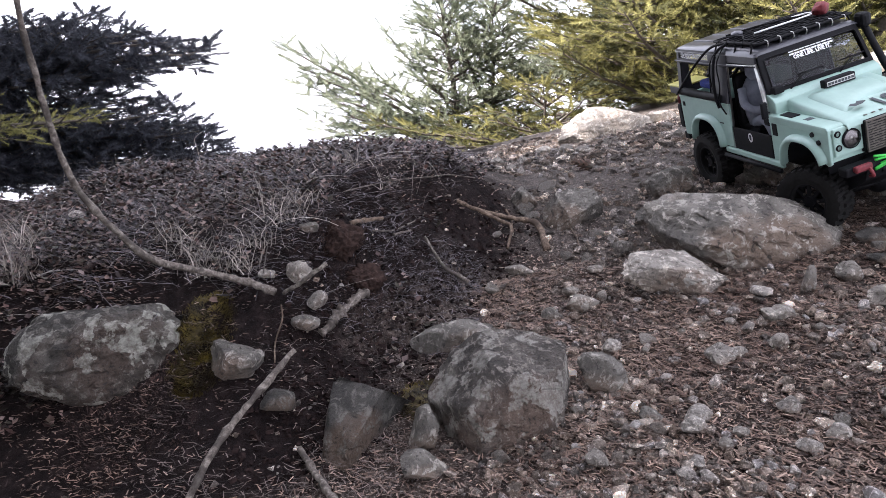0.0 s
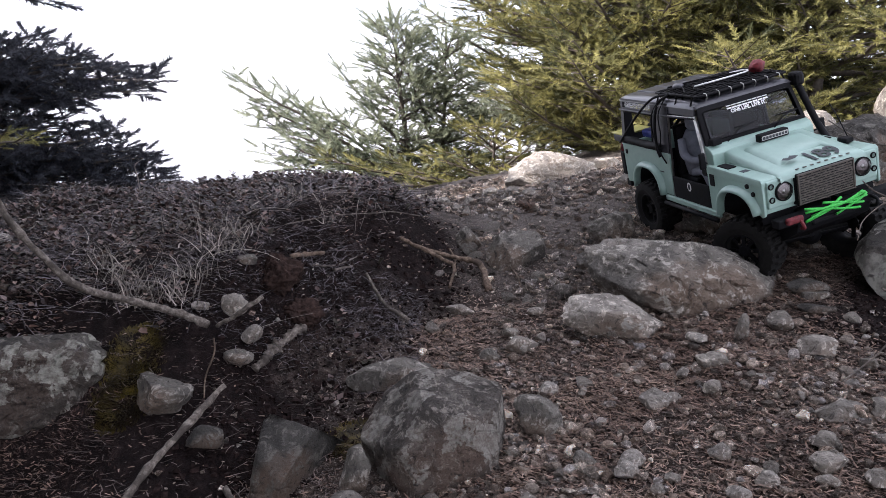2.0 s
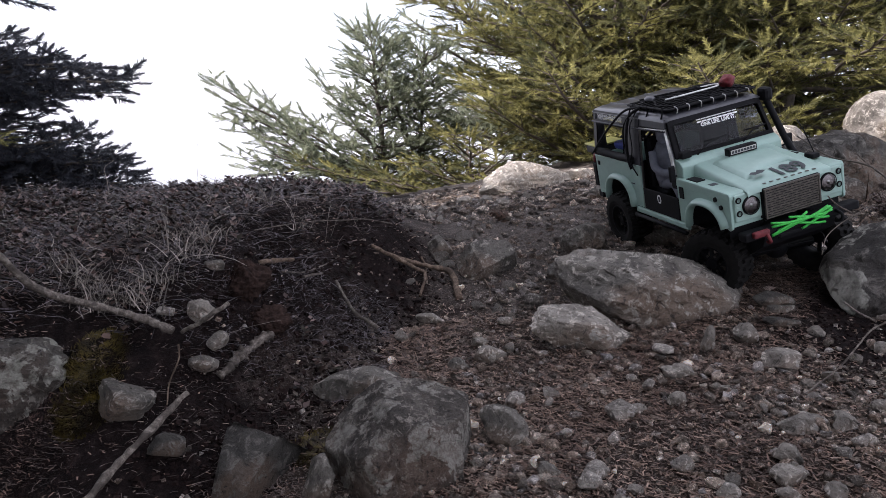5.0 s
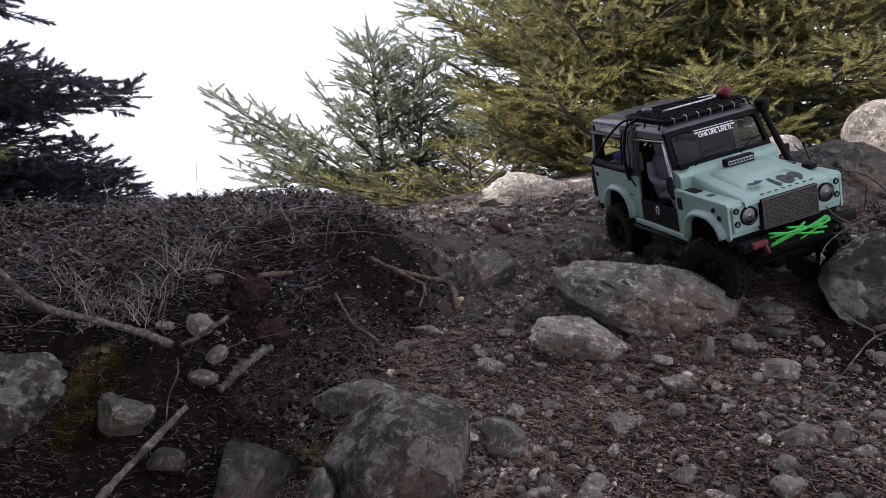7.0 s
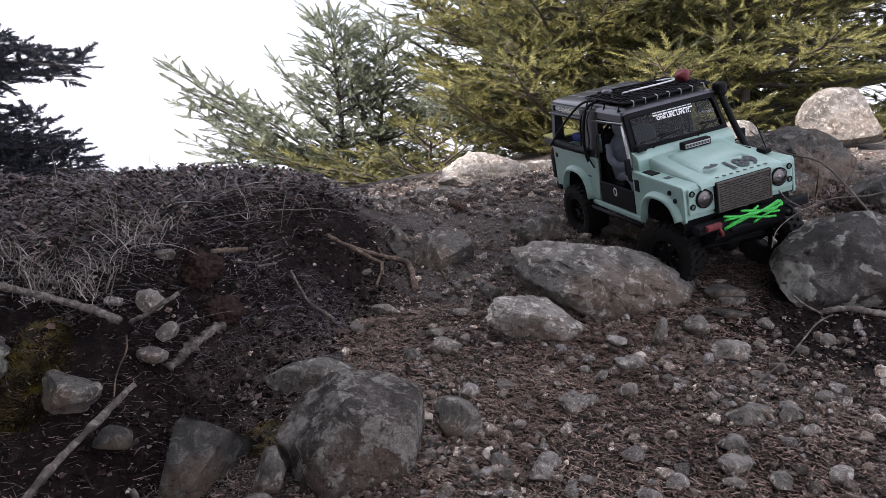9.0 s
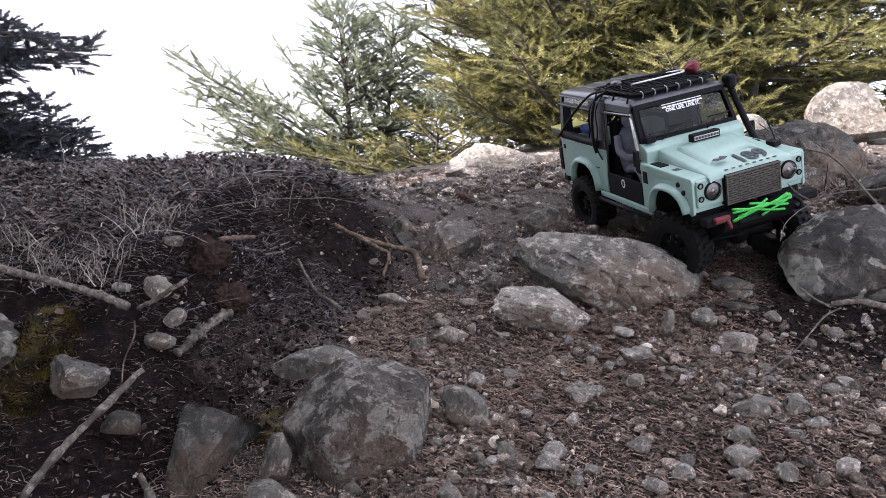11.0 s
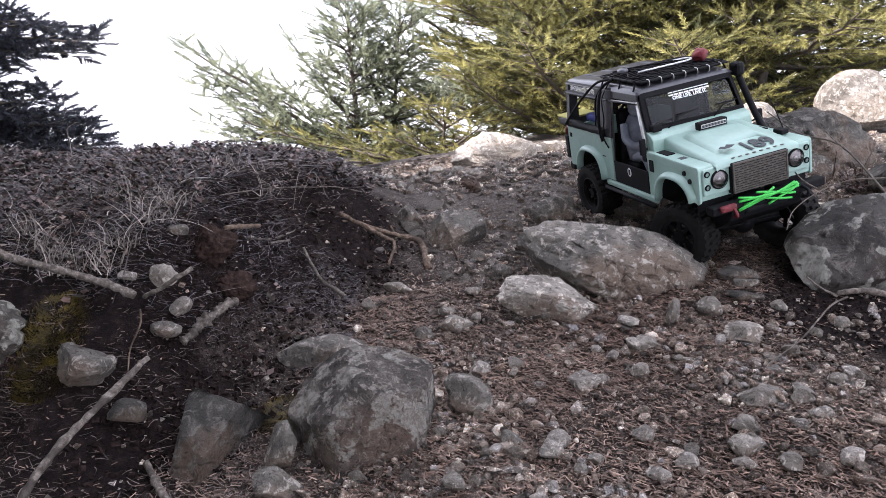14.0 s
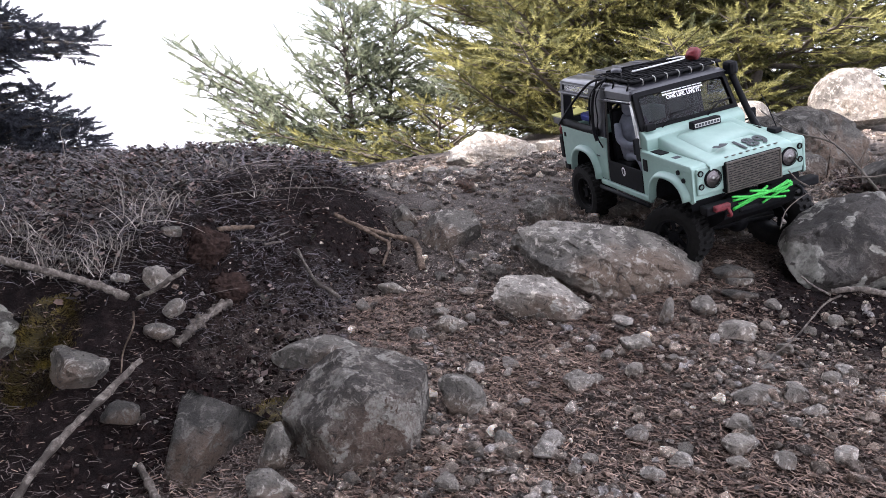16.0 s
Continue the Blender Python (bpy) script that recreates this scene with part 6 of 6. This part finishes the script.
for i in range(8):
    y = -0.065 + i * 0.0186
    ctube("rack_net", smooth_line([(-0.105, y, 0.278), (-0.06, y + 0.010, 0.2805), (-0.02, y - 0.008, 0.280), (0.024, y + 0.006, 0.278)], 4), 0.0011, BLACKPL, rack, 5)
for i in range(7):
    y = -0.066 + i * 0.022
    ctube("lashing", smooth_line([(0.022, y, 0.2785), (0.029, y, 0.2775), (0.0295, y, 0.2705), (0.026, y, 0.268)], 3), 0.0008, STEEL, rack, 5)
for s in (1, -1):
    for x in (-0.095, -0.035, 0.012):
        ctube("rack_foot", [(x, s * 0.080, 0.277), (x, s * 0.0865, 0.262)], 0.0015, BLACKPL, rack, 6)
    for i in range(5):
        x = -0.085 + i * 0.024
        ctube("lashing", smooth_line([(x, s * 0.078, 0.279), (x, s * 0.083, 0.278), (x, s * 0.0835, 0.270)], 3), 0.0008, BLACKPL, rack, 5)
ctube("jack_handle", smooth_line([(-0.030, -0.050, 0.2835), (-0.024, 0.030, 0.2845), (-0.030, 0.052, 0.2850), (-0.046, 0.050, 0.2850), (-0.052, 0.030, 0.2845)], 4), 0.0014, WHITE, rack, 6, "white bent rod")
ctube("bungee", smooth_line([(-0.10, -0.06, 0.281), (-0.07, -0.02, 0.285), (-0.05, 0.03, 0.284), (-0.06, 0.07, 0.280)], 5), 0.0015, BLACKPL, rack, 6)
cpart("roof_bag", rock_mesh((0.027, 0.027, 0.024), 91, 6, 0.18, 3), RED, None, "crumpled red cloth bag on the rack", True).matrix_local = Matrix.Translation((-0.022, 0.062, 0.289))
cpart("roof_dome", rock_mesh((0.024, 0.018, 0.012), 92, 0, 0.02, 3), ROOFTOP, None, "grey domed cap", True).matrix_local = Matrix.Translation((-0.086, -0.048, 0.281))
# tubes and straps that run from the rack down each side
for s in (-1, 1):
    ctube("cage_tube", smooth_line([(-0.055, s * 0.080, 0.277), (-0.10, s * 0.090, 0.270), (-0.135, s * 0.1015, 0.246), (-0.185, s * 0.1040, 0.212), (-0.232, s * 0.1030, 0.180)], 5), 0.0022, BLACKPL)
    ctube("cage_tube", smooth_line([(-0.06, s * 0.082, 0.276), (-0.080, s * 0.094, 0.262), (-0.086, s * 0.1015, 0.230), (-0.086, s * 0.1040, 0.190), (-0.082, s * 0.1025, 0.170)], 5), 0.0026, BLACKPL)
    ctube("strap", smooth_line([(-0.07, s * 0.086, 0.273), (-0.092, s * 0.099, 0.250), (-0.096, s * 0.103, 0.215), (-0.078, s * 0.103, 0.178), (-0.066, s * 0.1005, 0.160)], 5), 0.0014, BLACKPL, None, 6)
    ctube("strap", smooth_line([(-0.065, s * 0.086, 0.273), (-0.076, s * 0.098, 0.245), (-0.072, s * 0.101, 0.21), (-0.080, s * 0.102, 0.185)], 5), 0.0011, BLACKPL, None, 6)
# snorkel on the far front pillar
sn = ctube("snorkel", smooth_line([(0.098, 0.1000, 0.160), (0.074, 0.1030, 0.172), (0.054, 0.1020, 0.200), (0.026, 0.0975, 0.255)], 5), 0.0056, BLACKPL)
cbox("snorkel_head", (0.014, 0.0885, 0.250), (0.038, 0.1060, 0.273), BLACKPL, sn, 0.006)
for s in (1, -1):
    mirror = cbox("wing_mirror", (0.058, s * 0.108 - 0.004, 0.1700), (0.064, s * 0.108 + 0.006, 0.1960), BLACKPL, bevel=0.002)
    ctube("mirror_arm", [(0.054, s * 0.0955, 0.176), (0.060, s * 0.108, 0.180)], 0.0015, BLACKPL, mirror, 6)
cbox("dash_camera", (0.052, -0.0865, 0.2010), (0.062, -0.0690, 0.2125), BLACKPL, bevel=0.002)
ctube("aerial", [(0.150, 0.086, 0.172), (0.110, 0.100, 0.205), (0.090, 0.104, 0.222)], 0.0009, BLACKPL, None, 5)
# wing lamps, catches and flaps
for x, z, w in ((0.158, 0.1560, 0.0042), (0.171, 0.1460, 0.0042)):
    for s in (1, -1):
        b = tube(bmesh.new(), [(x, s * 0.0965, z), (x, s * 0.1000, z)], [w, w * 0.8], 14)
        cpart("wing_lamp", b, BLACKPL)
cbox("bonnet_catch", (0.134, 0.076, 0.172), (0.154, 0.090, 0.1795), BLACKPL, bevel=0.002)
cbox("fuel_flap", (-0.224, -0.0990, 0.158), (-0.217, -0.0972, 0.166), BLACKPL, bevel=0.0004)
cbox("side_mark", (-0.098, -0.0982, 0.1400), (-0.086, -0.0973, 0.1420), INK, bevel=0.0)
cbox("wing_badge", (0.120, -0.088, 0.1706), (0.138, -0.076, 0.1713), INK, bevel=0.0)
# rear: tailboard, traction boards, spare wheel
cbox("tailgate", (-0.236, -0.0935, 0.101), (-0.230, 0.0935, 0.176), MINT, bevel=0.001)
cbox("rear_upper_frame", (-0.2365, -0.086, 0.242), (-0.230, 0.086, 0.262), ROOFGREY, bevel=0.001)
for s in (1, -1):
    cbox("rear_post", (-0.2365, s * 0.080 - 0.009, 0.176), (-0.230, s * 0.080 + 0.009, 0.242), ROOFGREY, bevel=0.001)
    cbox("rear_lamp", (-0.2385, s * 0.0900 - 0.005, 0.122), (-0.2350, s * 0.0900 + 0.005, 0.138), RED, bevel=0.001)
cbox("rear_bumper", (-0.250, -0.094, 0.088), (-0.232, 0.094, 0.103), BLACKPL, bevel=0.002)
cbox("rear_step", (-0.252, -0.098, 0.112), (-0.236, -0.078, 0.158), BLACKPL, bevel=0.003)
board = cbox("traction_board", (-0.292, -0.088, 0.172), (-0.240, -0.030, 0.187), ROOFGREY, bevel=0.003)
cbox("board_edge", (-0.294, -0.090, 0.187), (-0.240, -0.030, 0.1905), YELLOW, board, 0.0015)
cbox("blue_roll", (-0.190, -0.078, 0.188), (-0.135, -0.050, 0.203), BLUE, bevel=0.005, label="blue cloth roll in the back")
cpart("red_strap", rock_mesh((0.026, 0.018, 0.030), 93, 6, 0.2, 3), RED, None, "", True).matrix_local = Matrix.Translation((-0.246, -0.088, 0.170))
# inside: floor, seats, bulkhead
cbox("cabin_floor", (-0.23, -0.092, 0.095), (0.070, 0.092, 0.101), BLACKPL, bevel=0.001)
cbox("dashboard", (0.022, -0.090, 0.148), (0.043, 0.090, 0.188), BLACKPL, bevel=0.005)
cbox("centre_box", (-0.07, -0.020, 0.101), (0.03, 0.020, 0.138), BLACKPL, bevel=0.003)
for s in (1, -1):
    seat = cbox("seat", (-0.066, s * 0.054 - 0.026, 0.101), (-0.008, s * 0.054 + 0.026, 0.136), BLACKPL, bevel=0.005)
    cbox("seat_back", (-0.072, s * 0.054 - 0.026, 0.130), (-0.056, s * 0.054 + 0.026, 0.222), BLACKPL, seat, 0.005)
ctube("steering_wheel", [(0.016 + 0.005 * math.sin(a), -0.054 + 0.020 * math.cos(a), 0.180 + 0.018 * math.sin(a)) for a in [k * math.pi / 8 for k in range(17)]], 0.0018, BLACKPL, None, 6)
cbox("rear_bulkhead", (-0.080, -0.090, 0.101), (-0.076, 0.090, 0.180), BLACKPL, bevel=0.001)
bm = bmesh.new()
bmesh.ops.create_circle(bm, cap_ends=True, radius=0.0062, segments=20, matrix=pose(-0.006, -0.0985, 0.127, 90, 0, 0) @ Matrix.Diagonal((1, 1.25, 1, 1)))
badge = cpart("door_badge", bm, WHITE, None, "round white badge")
cbox("badge_mark", (-0.0085, -0.0992, 0.1225), (-0.0035, -0.0986, 0.1315), INK, badge, 0.0)
cbox("door_card", (-0.0585, -0.0980, 0.1010), (0.0530, -0.0945, 0.1380), BLACKPL, bevel=0.0008)
# chassis
for s in (1, -1):
    cbox("chassis_rail", (-0.225, s * 0.035 - 0.006, 0.075), (0.19, s * 0.035 + 0.006, 0.092), BLACKPL, bevel=0.001)
cbox("gearbox", (-0.06, -0.034, 0.060), (0.06, 0.034, 0.082), BLACKPL, bevel=0.004)
HUBS = ((AXF, -1, 25, 0.050), (AXF, 1, 25, 0.036), (AXR, -1, 0, 0.064), (AXR, 1, 0, 0.052))
for ax, zn, zf in ((AXF, HUBS[0][3], HUBS[1][3]), (AXR, HUBS[2][3], HUBS[3][3])):
    axle = ctube("axle", [(ax, -0.080, zn), (ax, 0.080, zf)], 0.0075, BLACKPL)
    cpart("differential", rock_mesh((0.040, 0.036, 0.036), 94, 0, 0.02, 3), BLACKPL, axle, "", True).matrix_local = Matrix.Translation((ax, 0.014, (zn + zf) / 2))
    ctube("tie_rod", [(ax + 0.017, -0.070, zn + 0.004), (ax + 0.017, 0.070, zf + 0.004)], 0.0024, BLACKPL, axle, 6)
    for s, zh in ((1, zf), (-1, zn)):
        sh = ctube("shock_absorber", [(ax - 0.009, s * 0.058, zh + 0.004), (ax - 0.014, s * 0.049, 0.136)], 0.0048, BLACKPL)
        ctube("spring", [(ax - 0.009 - 0.005 * k / 60 + 0.0068 * math.cos(k * 0.75), s * (0.057 - 0.007 * k / 60) + 0.0068 * math.sin(k * 0.75), zh + 0.012 + 0.06 * k / 60) for k in range(61)], 0.0010, STEEL, sh, 4)
ctube("drive_shaft", [(AXR, 0.014, 0.058), (AXF, 0.014, 0.046)], 0.0035, STEEL)


# wheels
def wheel():
    top = empty("wheel")
    R, W = 0.0515, 0.021
    bm = bmesh.new()
    # side wall, then three rows of tread blocks parted by grooves; the last number is the row of blocks
    prof = ((0.026, 0.75, 0), (0.030, 0.95, 0), (0.038, 1.05, 0), (0.045, 1.02, 0), (0.0505, 0.98, 1), (0.0515, 0.52, 1), (0.0488, 0.47, 0), (0.0488, 0.42, 0), (0.0530, 0.37, 2), (0.0530, -0.37, 2),
            (0.0488, -0.42, 0), (0.0488, -0.47, 0), (0.0515, -0.52, 1), (0.0505, -0.98, 1), (0.045, -1.02, 0), (0.038, -1.05, 0), (0.030, -0.95, 0), (0.026, -0.75, 0))
    n = 104
    rings = []
    for i in range(n):
        a = 2 * math.pi * (i + 0.35 * (i % 2)) / n
        ring = []
        for r, w, row in prof:
            if (row == 1 and i % 4 > 1) or (row == 2 and (i + 2) % 4 > 1):
                r = 0.0484
            ring.append(bm.verts.new((r * math.cos(a), w * W, r * math.sin(a))))
        rings.append(ring)
    for i in range(n):
        a, b = rings[i], rings[(i + 1) % n]
        for k in range(len(prof)):
            bm.faces.new((a[k], a[(k + 1) % len(prof)], b[(k + 1) % len(prof)], b[k]))
    bmesh.ops.recalc_face_normals(bm, faces=bm.faces)
    part("tyre", bm, RUBBER, top, "black knobbly off-road tyre")
    bm = bmesh.new()
    prof = ((0.0265, 0.9), (0.0285, 0.95), (0.0290, 0.8), (0.0275, 0.7), (0.0255, 0.2), (0.0255, -0.9), (0.0285, -0.95))
    rings = [[bm.verts.new((r * math.cos(2 * math.pi * i / 32), w * W, r * math.sin(2 * math.pi * i / 32))) for r, w in prof] for i in range(32)]
    for i in range(32):
        a, b = rings[i], rings[(i + 1) % 32]
        for k in range(len(prof) - 1):
            bm.faces.new((a[k], a[k + 1], b[k + 1], b[k]))
    rim = part("rim", bm, BLACKPL, top, "black steel rim", True)
    for i in range(8):
        a = 2 * math.pi * i / 8
        b = box(bmesh.new(), (0.006, W * 0.35, -0.0032), (0.0258, W * 0.55, 0.0032), 0.0008)
        bmesh.ops.rotate(b, verts=b.verts, cent=(0, 0, 0), matrix=Matrix.Rotation(a, 3, 'Y'))
        part("spoke", b, BLACKPL, rim)
    b = tube(bmesh.new(), [(0, W * 0.1, 0), (0, W * 0.75, 0)], [0.010, 0.008], 16)
    part("hub", b, BLACKPL, rim, smooth=False)
    for i in range(6):
        a = 2 * math.pi * i / 6
        b = tube(bmesh.new(), [(0.013 * math.cos(a), W * 0.5, 0.013 * math.sin(a)), (0.013 * math.cos(a), W * 0.66, 0.013 * math.sin(a))], 0.0016, 6)
        part("bolt", b, GRILLE, rim)
    return top


first = wheel()
first.parent = car
spots = []
for x, s, turn, z in HUBS:
    spots.append(Matrix.Translation((x, s * 0.0910, z)) @ pose(0, 0, 0, s * (HUBS[1][3] - HUBS[0][3]) * 150 if x > 0 else 0, 31 * x, turn + (180 if s < 0 else 0)))
first.matrix_local = spots[0]
for m in spots[1:]:
    w = copy_thing(first, m)
    w.parent = car
    w.matrix_local = m
sp = copy_thing(first, Matrix.Identity(4))
sp.parent = car
sp.name = "spare_wheel"
sp.matrix_local = Matrix.Translation((-0.262, 0.030, 0.165)) @ pose(0, 0, 0, 0, 0, 90)


# the doll at the wheel: one plain mesh
bm = bmesh.new()
tube(bm, [(-0.040, -0.056, 0.132), (-0.045, -0.056, 0.155), (-0.046, -0.056, 0.190), (-0.043, -0.056, 0.211)], [0.017, 0.020, 0.022, 0.012], 12)
tube(bm, [(-0.042, -0.056, 0.210), (-0.041, -0.056, 0.219), (-0.039, -0.056, 0.230), (-0.039, -0.056, 0.241)], [0.007, 0.013, 0.014, 0.007], 12)
for s in (-1, 1):
    tube(bm, smooth_line([(-0.044, -0.056 + s * 0.023, 0.200), (-0.032, -0.056 + s * 0.028, 0.176), (-0.012, -0.056 + s * 0.022, 0.166), (0.010, -0.056 + s * 0.012, 0.172)], 4), 0.0068, 8)
    tube(bm, smooth_line([(-0.034, -0.056 + s * 0.012, 0.140), (0.000, -0.056 + s * 0.015, 0.150), (0.016, -0.056 + s * 0.014, 0.134), (0.026, -0.056 + s * 0.014, 0.105)], 4), 0.0088, 8)
doll = part("driver_doll", bm, SHIRT, None, smooth=True)
doll.matrix_world = car.matrix_world.copy()
tagged(doll, "small grey-blue driver doll sitting in the model car", "doll")
